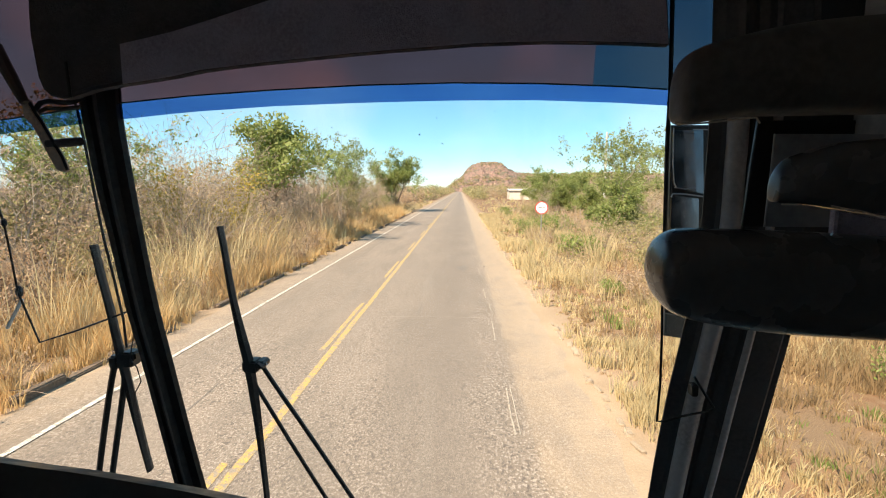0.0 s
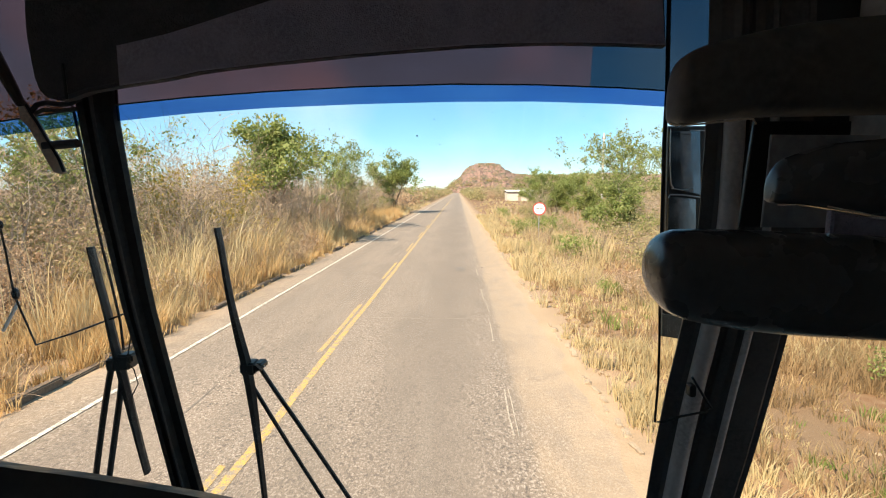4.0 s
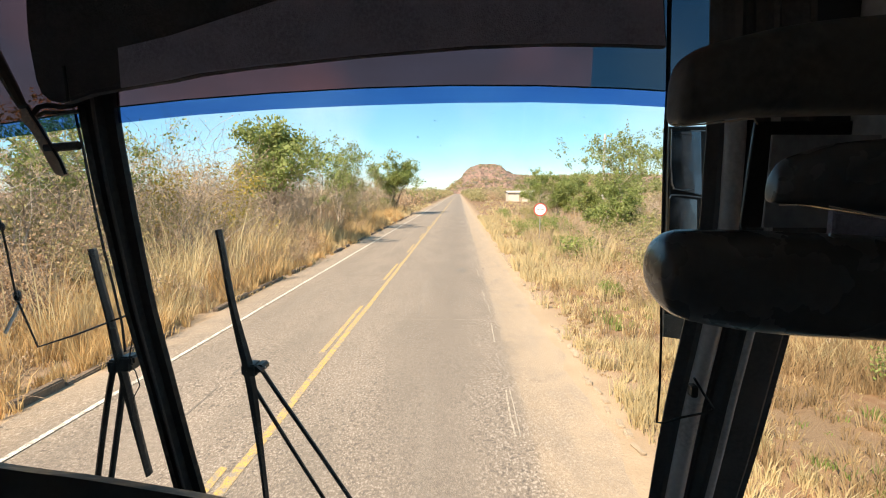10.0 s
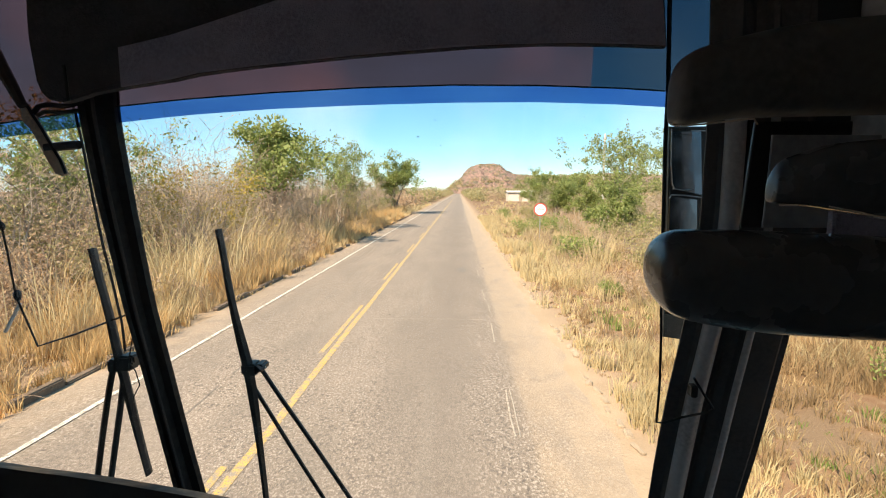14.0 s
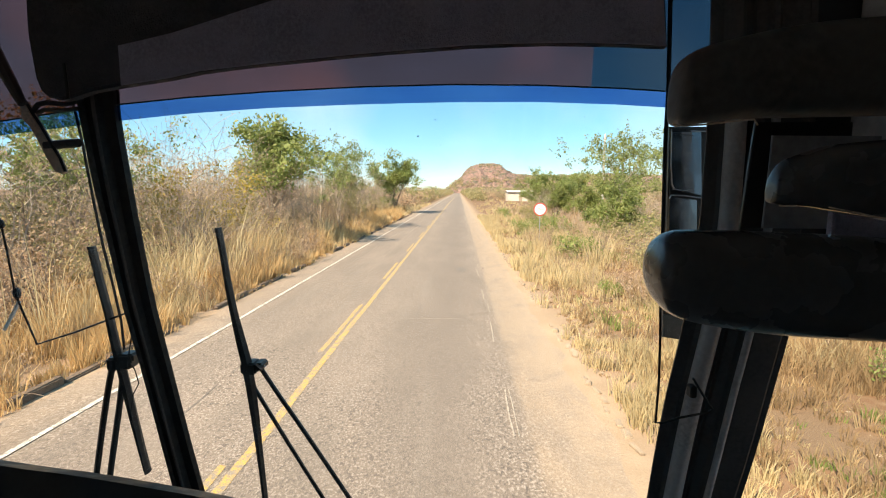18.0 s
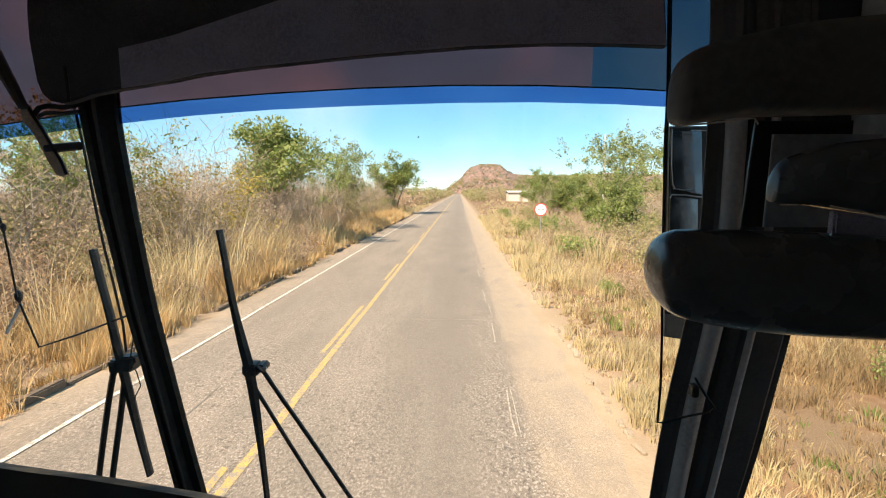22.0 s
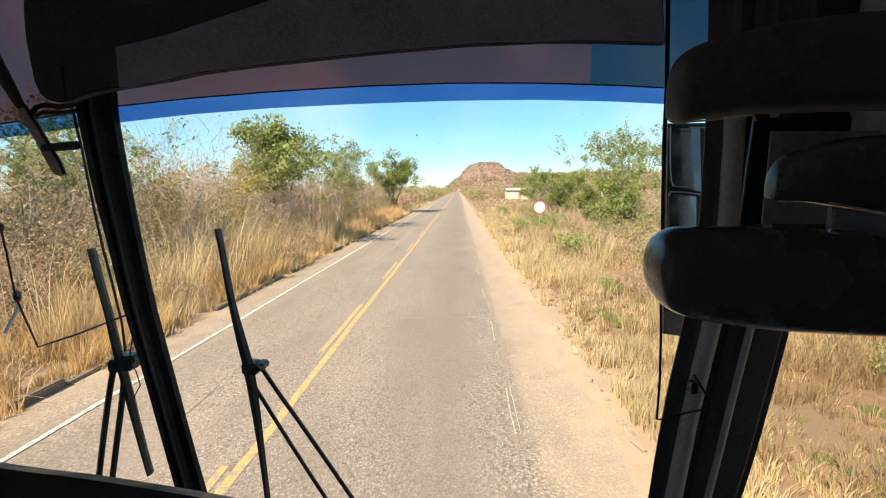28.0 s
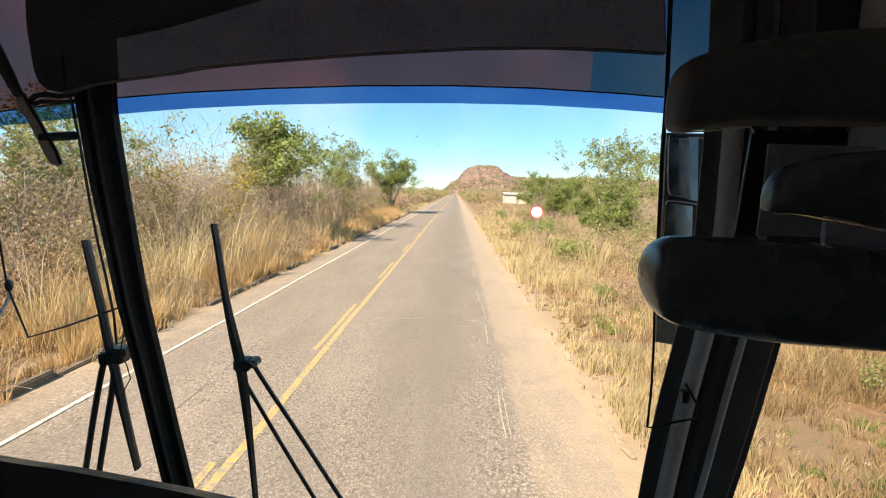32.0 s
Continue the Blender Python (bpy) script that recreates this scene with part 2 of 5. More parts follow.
# The ribs are dark plastic; their skylight sheen is put into this paler colour.
M_RIB_SHEEN = plain("grey moulding", (0.52, 0.5, 0.5), 0.45, vary=0.25, scale=9)
M_CLOTH = plain("dark visor cloth", (0.075, 0.071, 0.075), 0.85, vary=0.3, scale=10, bump=0.5)
M_HEM = plain("grey visor lining", (0.38, 0.36, 0.45), 0.8, vary=0.25, scale=12, bump=0.5)
M_TRIM = plain("brown trim", (0.085, 0.076, 0.068), 0.6, vary=0.3, scale=6)
M_BODY = plain("bus lining", (0.74, 0.73, 0.72), 0.7, vary=0.2, scale=2)
M_GREYPANEL = plain("grey door lining", (0.28, 0.285, 0.3), 0.6, vary=0.3, scale=4)
M_TAN = plain("tan mirror shell", (0.62, 0.5, 0.39), 0.45, vary=0.3, scale=10)
M_GLASS = pane("clear windscreen", (0.97, 0.985, 0.98), 1.0, dust=0.025)
M_SIDEGLASS = pane("side window glass", (0.93, 0.95, 0.94), 0.15, dust=0.02)
M_DARKGLASS = pane("dark tinted coach glass", (0.62, 0.64, 0.65), 0.6)
M_MAUVE = pane("mauve film", (0.22, 0.082, 0.082), 0.3, faded=(0.2, 0.07, 0.066))
M_TEAL = pane("teal film", (0.045, 0.07, 0.095), 0.3, faded=(0.035, 0.062, 0.09))
M_BLUE = pane("blue film", (0.05, 0.155, 0.38), 0.3, faded=(0.08, 0.21, 0.44))
M_MIRROR = plain("mirror", (0.12, 0.12, 0.125), 0.08, metal=1.0, vary=0.08, scale=6, bump=0.0)
M_STEEL = plain("galvanised steel", (0.42, 0.42, 0.43), 0.45, metal=0.8, vary=0.3, scale=12)
M_CONCRETE = plain("pale concrete", (0.5, 0.47, 0.43), 0.9, vary=0.3, scale=2, bump=0.4)
M_STONE = plain("sandy stone", (0.34, 0.26, 0.185), 0.9, vary=0.3, scale=6, bump=0.4)
M_PLASTER = plain("white plaster", (0.52, 0.46, 0.39), 0.9, vary=0.15, scale=0.6, bump=0.4)
M_SIGNWHITE = plain("sign white", (0.78, 0.77, 0.76), 0.5, vary=0.08, scale=5)
M_SIGNRED = plain("sign red", (0.55, 0.05, 0.05), 0.5, vary=0.2, scale=5)
M_WOOD = plain("grey post wood", (0.3, 0.24, 0.18), 0.9, vary=0.4, scale=8, bump=0.6)
M_SEAM = mat("pale seam", paint_nodes((0.42, 0.345, 0.275), 0.44))
M_TWIG = leafy("grey twigs", (0.6, 0.46, 0.35), (0.66, 0.53, 0.42), (0.5, 0.37, 0.26), 0.4)
M_TAR = plain("old tar", (0.165, 0.138, 0.117), 0.85, vary=0.35, scale=5, bump=0.8)
M_YELLOWLEAF = leafy("yellow leaves", (0.5, 0.36, 0.07), (0.56, 0.42, 0.1), (0.4, 0.36, 0.12))
M_SANDHEAP = plain("pale sand", (0.6, 0.47, 0.3), 0.95, vary=0.2, scale=4, bump=0.5)


# ---- mesh helpers ----
def link_mesh(name, bm, material, parent=None, smooth=False):
    me = bpy.data.meshes.new(name)
    bm.normal_update()
    bm.to_mesh(me)
    bm.free()
    me.materials.append(material)
    if smooth:
        me.shade_smooth()
        for p in me.polygons:
            p.use_smooth = len(p.vertices) < 10
    ob = new(name, me)
    if parent:
        ob.parent = parent
    return ob


def part(name, bm, material, parent, label="", smooth=False):
    ob = link_mesh(name, bm, material, parent, smooth)
    return tagged(ob, label) if label else ob


def empty(name, at, label, category, group="", kind=""):
    ob = new(name)
    ob.matrix_world = at
    return tagged(ob, label, category, group, kind)


def block(x0, x1, y0, y1, z0, z1, bevel=0.0, bm=None):
    own = bm or bmesh.new()
    r = bmesh.ops.create_cube(own, size=1, matrix=Matrix.LocRotScale(((x0 + x1) / 2, (y0 + y1) / 2, (z0 + z1) / 2), None,
                                                                      (x1 - x0, y1 - y0, z1 - z0)))
    if bevel:
        edges = {e for v in r["verts"] for e in v.link_edges}
        bmesh.ops.bevel(own, geom=list(edges), offset=bevel, segments=3, affect="EDGES")
    return own


def loft(rings, closed=True, caps=True, bm=None):
    """Skin over rings of as many points each."""
    own = bm or bmesh.new()
    vs = [[own.verts.new(p) for p in ring] for ring in rings]
    n = len(vs[0])
    for a, b in zip(vs, vs[1:]):
        for i in range(n if closed else n - 1):
            own.faces.new((a[i], a[(i + 1) % n], b[(i + 1) % n], b[i]))
    if caps and closed:
        own.faces.new(vs[0][::-1])
        own.faces.new(vs[-1])
    bmesh.ops.recalc_face_normals(own, faces=own.faces)
    return own


def tube(points, radius, n=8, bm=None):
    """A rod along points; radius one number or one for each point."""
    pts = [Vector(p) for p in points]
    rad = radius if isinstance(radius, (list, tuple)) else [radius] * len(pts)
    rings = []
    for i, p in enumerate(pts):
        t = (pts[min(i + 1, len(pts) - 1)] - pts[max(i - 1, 0)]).normalized()
        u = t.cross(Vector((0, 1, 0.01))).normalized()
        w = t.cross(u)
        rings.append([p + rad[i] * (math.cos(a) * u + math.sin(a) * w) for a in (2 * math.pi * k / n for k in range(n))])
    return loft(rings, bm=bm)


def plate(outline, y0, y1, bevel=0.0):
    """An upright plate with an outline of (x, z), from y0 to y1."""
    bm = bmesh.new()
    a = bm.faces.new([bm.verts.new((x, y0, z)) for x, z in outline])
    r = bmesh.ops.extrude_face_region(bm, geom=[a])
    for v in r["geom"]:
        if isinstance(v, bmesh.types.BMVert):
            v.co.y = y1
    bmesh.ops.recalc_face_normals(bm, faces=bm.faces)
    if bevel:
        bmesh.ops.bevel(bm, geom=[e for e in bm.edges if abs(e.verts[0].co.y - e.verts[1].co.y) < 1e-4], offset=bevel,
                        segments=3, affect="EDGES")
    return bm


def quads(name, v, material, parent=None, tri=False, kind=""):
    """One mesh of many loose faces: v is an array of (faces, 4 or 3, xyz)."""
    n, k = v.shape[0], v.shape[1]
    me = bpy.data.meshes.new(name)
    me.vertices.add(n * k)
    me.vertices.foreach_set("co", np.ascontiguousarray(v, np.float32).ravel())
    me.loops.add(n * k)
    me.loops.foreach_set("vertex_index", np.arange(n * k, dtype=np.int32))
    me.polygons.add(n)
    me.polygons.foreach_set("loop_start", np.arange(0, n * k, k, dtype=np.int32))
    me.update(calc_edges=True)
    me.materials.append(material)
    ob = new(name, me)
    if parent:
        ob.parent = parent
    if kind:
        ob["kind"] = kind
    return ob


# ---- ground and road ----
def ragged(x, y, size=0.12, seed=0.0):
    return x + size * noise.noise((seed, y * 0.9, 0)) + size * 0.5 * noise.noise((seed, y * 3.7, 5))


def ground_height(x, y):
    side = max(0.0, -7.2 - x, x - 4.0)
    soft = min(1.0, side / 5.0)
    return soft * (0.22 * noise.noise((x * 0.12, y * 0.12, 3)) + 0.07 * noise.noise((x * 0.6, y * 0.6, 1)) + 0.1)


def steps(*stretches):
    out = []
    for a, b, n in stretches:
        out += [a + (b - a) * i / n for i in range(n)]
    return out + [stretches[-1][1]]


bm = bmesh.new()
gx = steps((-4000, -400, 4), (-400, -40, 12), (-40, -7.2, 22), (-7.2, 4, 8), (4, 40, 26), (40, 400, 12), (400, 4000, 4))
gy = steps((-4000, -200, 4), (-200, 0, 8), (0, 60, 40), (60, 300, 24), (300, 4200, 10))
grid = [[bm.verts.new((x, y, ground_height(x, y) if abs(x) < 60 and 0 <= y < 300 else 0.05 * min(1, max(0, abs(x + 2) - 6)))) for x in gx] for y in gy]
for a, b in zip(grid, grid[1:]):
    for i in range(len(gx) - 1):
        bm.faces.new((a[i], a[i + 1], b[i + 1], b[i]))
ground = tagged(link_mesh("ground", bm, M_GROUND, smooth=True), "dry reddish soil with sand, litter and dead leaves", "ground", kind="structure")

ROAD_L, ROAD_R, CENTRE, EDGE = -6.35, 2.3, -2.61, -5.45
bm = bmesh.new()
ys = steps((-30, 0, 20), (0, 70, 280), (70, 200, 130), (200, 1500, 60))
rows = []
for y in ys:
    l, r = ragged(ROAD_L, y, 0.1, 2.0), ragged(ROAD_R, y, 0.2, 7.0)
    rows.append([bm.verts.new((l + (r - l) * u, y, 0.022 - 0.02 * (abs(u - 0.46) * 2) ** 4)) for u in (0, 0.02, 0.25, 0.5, 0.75, 0.98, 1)])
for a, b in zip(rows, rows[1:]):
    for i in range(6):
        bm.faces.new((a[i], a[i + 1], b[i + 1], b[i]))
road = tagged(link_mesh("road", bm, M_ASPHALT, smooth=True), "worn grey asphalt road with sandy edges", "road", kind="structure")


def stripe(name, x, y0, y1, wide, material, label, seed, stray=0.02, broken=False):
    """A painted stripe that lies on the asphalt, with ragged ends and sides."""
    n = max(3, int((y1 - y0) / 0.5))
    n = min(n, 1000)
    bm = bmesh.new()
    prev = None
    for i in range(n + 1):
        y = y0 + (y1 - y0) * i / n
        w = wide * (0.5 + 0.06 * noise.noise((seed, y * 2.0, 0)))
        c = x + stray * (noise.noise((seed, y * 0.4, 9)) + 0.5 * noise.noise((seed, y * 2.3, 3)))
        cur = (bm.verts.new((c - w, y, 0.0265)), bm.verts.new((c + w, y, 0.0265)))
        if prev and not (broken and noise.noise((seed, y * 0.5, 17)) < 0.05):
            bm.faces.new((prev[0], prev[1], cur[1], cur[0]))
        prev = cur
    return part(name, bm, material, road, label)


stripe("edge_line", EDGE, -5, 500, 0.085, M_WHITE, "worn white edge line", 1.0)
stripe("centre_line", CENTRE + 0.08, -5, 420, 0.125, M_YELLOW, "worn solid yellow line", 3.0)
stripe("seam", 0.76, 1, 90, 0.026, M_SEAM, "pale seam in the asphalt", 2.0, 0.05, True)
stripe("seam", 0.83, 1, 60, 0.018, M_SEAM, "pale seam in the asphalt", 6.0, 0.05, True)
stripe("crack", -3.95, 3, 70, 0.03, M_TAR, "dark lengthwise crack in the asphalt", 11.0, 0.09, True)
stripe("crack", -1.05, 6, 60, 0.02, M_TAR, "dark lengthwise crack in the asphalt", 13.0, 0.12, True)
for x0, x1, y in ((-2.1, 0.6, 11.8), (-1.6, 1.5, 27.0)):
    bm = bmesh.new()
    prev = None
    for k in range(25):
        x = x0 + (x1 - x0) * k / 24
        yy = y + 0.05 * noise.noise((x * 1.3, y, 2)) + 0.02 * noise.noise((x * 6, y, 5))
        cur = (bm.verts.new((x, yy, 0.0268)), bm.verts.new((x, yy + 0.02 + 0.012 * noise.noise((x * 3, y, 8)), 0.0268)))
        if prev:
            bm.faces.new((prev[0], cur[0], cur[1], prev[1]))
        prev = cur
    part("seam", bm, M_SEAM, road, "pale seam across the asphalt")
for x, y, rx, ry, seed in ((0.1, 19.5, 0.22, 0.6, 9.0),):
    bm = bmesh.new()
    bm.faces.new([bm.verts.new((x + rx * math.cos(a) * (1 + 0.5 * noise.noise((math.cos(a) * 2 + seed, math.sin(a) * 2, 0)) + 0.13 * noise.noise((math.cos(a) * 5, math.sin(a) * 5, seed))),
                                y + ry * math.sin(a) * (1 + 0.5 * noise.noise((math.cos(a) * 2, math.sin(a) * 2 + seed, 3)) + 0.13 * noise.noise((math.cos(a) * 5, math.sin(a) * 5, seed))), 0.0262))
                  for a in (2 * math.pi * k / 72 for k in range(72))])
    part("tar_patch", bm, M_TAR, road, "dark patch of old tar")
for i in range(24):
    y0 = 1.2 + 8.0 * i
    stripe("centre_dash", CENTRE - 0.11, y0, y0 + 4.0, 0.10, M_YELLOW, "worn yellow dash", 5.0 + i)


# ---- the bus: eye height is EYE_Z, metres ahead of the eye along y ----
def on_glass(x, z, off=0.0):
    """A point of the windscreen, z above the eye, off metres outside it."""
    k = 1 + off / 1.1
    return Vector((x * k, (1.10 - 0.12 * z) * k, EYE_Z + z * k))


def glass_line(points, off=0.0):
    return [on_glass(x, z, off) for x, z in points]


def at_eye(points):
    return [Vector((x, y, EYE_Z + z)) for x, y, z in points]


def between(points, x):
    """The height of a line of (x, z) at x."""
    for (a, za), (b, zb) in zip(points, points[1:]):
        if a <= x <= b:
            return za + (zb - za) * (x - a) / (b - a)
    return points[0][1] if x < points[0][0] else points[-1][1]


def film(name, lower, upper, x0, x1, material, label, off, parent):
    """A tinted film on the windscreen between two lines of (x, z)."""
    bm = bmesh.new()
    prev = None
    for i in range(41):
        x = x0 + (x1 - x0) * i / 40
        cur = (bm.verts.new(on_glass(x, between(lower, x), off)), bm.verts.new(on_glass(x, between(upper, x), off)))
        if prev:
            bm.faces.new((prev[0], cur[0], cur[1], prev[1]))
        prev = cur
    return part(name, bm, material, parent, label)


def moulding(left, right, relief, back):
    """A pillar between two lines of points, with a relief of (share of the width, metres towards the cabin)."""
    rings = []
    for a, b in zip(left, right):
        a, b = Vector(a), Vector(b)
        ring = [a + (b - a) * u + Vector((0, -h, 0)) for u, h in relief]
        ring += [b + Vector((0, back, 0)), a + Vector((0, back, 0))]
        rings.append(ring)
    return loft(rings)


def resample(points, n):
    """n points evenly along a smooth line through points."""
    pts = [Vector(p) for p in points]
    pts = [2 * pts[0] - pts[1]] + pts + [2 * pts[-1] - pts[-2]]
    out = []
    segs = len(pts) - 3
    for i in range(n):
        s = segs * i / (n - 1)
        k = min(int(s), segs - 1)
        u = s - k
        a, b, c, d = pts[k:k + 4]
        out.append(0.5 * (2 * b + (c - a) * u + (2 * a - 5 * b + 4 * c - d) * u * u + (3 * b - a - 3 * c + d) * u ** 3))
    return out


bus = empty("bus", Matrix.Identity(4), "dark coach cab with tinted windscreen, wipers and padded black rail", "bus")
WALL_L, WALL_R, BACK, ROOF, FLOOR = -1.86, 0.80, -7.5, 3.86, 1.15
part("roof", block(WALL_L, WALL_R, BACK, 1.16, ROOF, ROOF + 0.08, 0.02), M_BODY, bus)
part("floor", block(WALL_L, WALL_R, BACK, 1.2, FLOOR - 0.08, FLOOR, 0.02), M_GREYPANEL, bus)
part("rear_wall", block(WALL_L, WALL_R, BACK - 0.06, BACK - 0.002, 0.35, ROOF + 0.08), M_BODY, bus)
bm = block(WALL_L - 0.06, WALL_L - 0.002, BACK, 1.2, 0.35, EYE_Z - 0.95)
block(WALL_L - 0.06, WALL_L - 0.002, BACK, 1.2, EYE_Z + 0.38, ROOF + 0.08, bm=bm)
block(WALL_L - 0.06, WALL_L - 0.002, -0.9, 1.2, EYE_Z - 0.95, EYE_Z + 0.38, bm=bm)
for y in (-2.5, -4.1, -5.7, -7.3):
    block(WALL_L - 0.06, WALL_L - 0.002, y - 0.1, y + 0.1, EYE_Z - 0.95, EYE_Z + 0.38, bm=bm)
part("side_wall", bm, M_BODY, bus)
# Unseen left windows behind the eye, added to brighten the cab.
for y in (-2.4, -4.0, -5.6, -7.2):
    part("side_window", block(WALL_L - 0.04, WALL_L - 0.034, y, y + 1.5, EYE_Z - 0.95, EYE_Z + 0.38), M_DARKGLASS, bus)
bm = block(WALL_R + 0.002, WALL_R + 0.06, BACK, 1.1, 0.35, EYE_Z - 0.95)
block(WALL_R + 0.002, WALL_R + 0.06, -0.9, 1.06, EYE_Z - 0.12, EYE_Z + 0.38, bm=bm)
# Unseen closed stretch, added to keep verge light off the rail.
block(WALL_R + 0.002, WALL_R + 0.06, -0.9, 0.8, EYE_Z - 0.95, EYE_Z - 0.12, bm=bm)
block(WALL_R + 0.002, WALL_R + 0.06, BACK, 1.06, EYE_Z + 0.38, ROOF + 0.08, bm=bm)
for y in (-0.9, -2.5, -4.1, -5.7, -7.3):
    block(WALL_R + 0.002, WALL_R + 0.06, y - 0.1, y + 0.1, EYE_Z - 0.95, EYE_Z + 0.38, bm=bm)
part("side_wall", bm, M_BODY, bus)
part("side_window", block(WALL_R + 0.02, WALL_R + 0.026, 0.79, 1.3, EYE_Z - 0.95, EYE_Z - 0.12), M_SIDEGLASS, bus).visible_shadow = False
# Unseen rear windows on the right, added to let skylight reach the visor.
for y in (-2.4, -4.0, -5.6, -7.2):
    part("side_window", block(WALL_R + 0.02, WALL_R + 0.026, y, y + 1.4, EYE_Z - 0.95, EYE_Z + 0.38), M_DARKGLASS, bus).visible_shadow = False
part("corner_panel", block(0.64, WALL_R, 1.03, 1.09, EYE_Z - 0.13, EYE_Z + 0.659, 0.01), M_BLACK, bus)
part("front_panel", block(WALL_L, WALL_R, 1.21, 1.27, 0.35, EYE_Z - 0.97, 0.02), M_BODY, bus)
part("front_header", block(WALL_L, WALL_R, 0.96, 1.08, EYE_Z + 0.66, ROOF - 0.003), M_BODY, bus)
# Unseen panel, added to keep the sunlit verge out of the rail's reflection.
part("door_panel", block(WALL_R - 0.02, WALL_R, -0.9, 0.79, FLOOR, EYE_Z + 0.37, 0.004), M_BLACK, bus, "unseen black panel that darkens the rail's reflections")
part("underframe", block(WALL_L + 0.1, WALL_R - 0.1, BACK + 0.2, 1.0, 0.5, 1.0), M_RUBBER, bus)
for x in (WALL_L + 0.16, WALL_R - 0.16):
    for y in (-0.9, -5.6):
        bm = bmesh.new()
        bmesh.ops.create_cone(bm, cap_ends=True, segments=32, radius1=0.5, radius2=0.5, depth=0.28,
                              matrix=pose(x, y, 0.52, 0, 90, 0))
        bmesh.ops.bevel(bm, geom=[e for e in bm.edges if len(e.link_faces) == 2 and e.calc_face_angle() > 1], offset=0.04, segments=2, affect="EDGES")
        w = part("tyre", bm, M_RUBBER, bus, "black rubber tyre")
        bm = bmesh.new()
        bmesh.ops.create_cone(bm, cap_ends=True, segments=24, radius1=0.29, radius2=0.24, depth=0.3, matrix=pose(x, y, 0.52, 0, 90, 0))
        part("rim", bm, M_STEEL, w)

# windscreen and its films
GLASS_L, GLASS_R = -1.84, 0.56
bm = loft([[on_glass(x, z, o) for x, z, o in ((GLASS_L, -1.0, 0), (GLASS_R, -1.0, 0), (GLASS_R, -1.0, 0.006), (GLASS_L, -1.0, 0.006))],
           [on_glass(x, z, o) for x, z, o in ((GLASS_L, 0.7, 0), (GLASS_R, 0.7, 0), (GLASS_R, 0.7, 0.006), (GLASS_L, 0.7, 0.006))]])
windscreen = part("windscreen", bm, M_GLASS, bus, "clear dusty windscreen")
windscreen.visible_shadow = False
BAND_TOP = [(-1.84, 0.050), (-1.035, 0.152), (-0.834, 0.179), (-0.752, 0.188), (-0.600, 0.202), (-0.410, 0.214), (-0.212, 0.223), (-0.016, 0.227), (0.165, 0.225), (0.344, 0.218), (0.437, 0.212)]
BAND_LOW = [(-1.84, 0.035), (-1.042, 0.121), (-0.840, 0.145), (-0.758, 0.153), (-0.605, 0.168), (-0.413, 0.180), (-0.213, 0.187), (-0.016, 0.191), (0.166, 0.191), (0.347, 0.185), (0.441, 0.179)]
TOP = [(-2, 0.7), (1, 0.7)]
TEAL_X = 0.280
RIGHT_X = 0.447
film("tint_film", BAND_TOP, TOP, -1.84, TEAL_X, M_MAUVE, "dark mauve tint film", -0.004, windscreen)
film("tint_film", BAND_TOP, TOP, TEAL_X, GLASS_R, M_TEAL, "dark teal tint film", -0.004, windscreen)
film("tint_film", BAND_LOW, BAND_TOP, -1.84, RIGHT_X, M_BLUE, "blue tint band", -0.004, windscreen)
part("film_edge", tube([on_glass(x, z, -0.006) for x, z in BAND_TOP[1:]], 0.0017, 5), M_BLACK, windscreen)
rng = np.random.default_rng(5)
for x, z in ((-0.091, 0.120), (-0.041, 0.101), (0.073, 0.169), (0.270, 0.160), (-0.285, 0.135), (0.182, 0.248), (-0.116, 0.239), (0.223, 0.077), (-0.053, 0.155), (0.202, 0.210), (0.057, -0.179), (-0.166, -0.294)):
    bm = bmesh.new()
    bmesh.ops.create_icosphere(bm, subdivisions=1, radius=0.0017, matrix=Matrix.LocRotScale(on_glass(x, z, 0.009), None, (rng.uniform(0.6, 1.3), 0.5, rng.uniform(0.5, 1.3))))
    part("speck", bm, M_RUBBER, windscreen)

# the divider between the two halves of the windscreen
left = [on_glass(*p) for p in ((-0.839, 0.232), (-0.838, 0.155), (-0.834, 0.010), (-0.822, -0.129), (-0.812, -0.278), (-0.792, -0.443), (-0.771, -0.653), (-0.752, -0.844), (-0.740, -0.973))]
right = [on_glass(*p) for p in ((-0.750, 0.232), (-0.756, 0.154), (-0.753, 0.010), (-0.748, -0.129), (-0.740, -0.277), (-0.723, -0.442), (-0.701, -0.651), (-0.678, -0.842), (-0.663, -0.971))]
top_l, top_r = left[0] + (left[0] - left[1]) * 3, right[0] + (right[0] - right[1]) * 3
divider = part("windscreen_divider", moulding(resample([top_l] + left, 24), resample([top_r] + right, 24),
               [(0, 0.0), (0.04, 0.018), (0.35, 0.03), (0.42, 0.02), (0.5, 0.02), (0.56, 0.036), (0.68, 0.036), (0.74, 0.018), (0.96, 0.012), (1, 0)], 0.004),
               M_RUBBER, bus, "black rubber windscreen divider")
# Ridge of the black divider; its grey reflection is put into the colour.
mid = [a + (b - a) * 0.62 for a, b in zip(left, right)]
part("bead", tube([p + Vector((0, -0.036, 0)) for p in resample(mid, 20)], 0.0045, 6), M_PILLAR, divider, "black rubber bead, its reflection painted as grey")

# dashboard
edge = at_eye([(-1.372, 0.860, -0.467), (-0.897, 0.860, -0.536), (-0.751, 0.860, -0.553), (-0.561, 0.860, -0.582), (-0.482, 0.860, -0.596), (-0.384, 0.860, -0.615), (-0.121, 0.860, -0.665), (0.369, 0.860, -0.735)])
edge = [Vector((max(p.x, WALL_L + 0.01), p.y, p.z)) for p in edge]
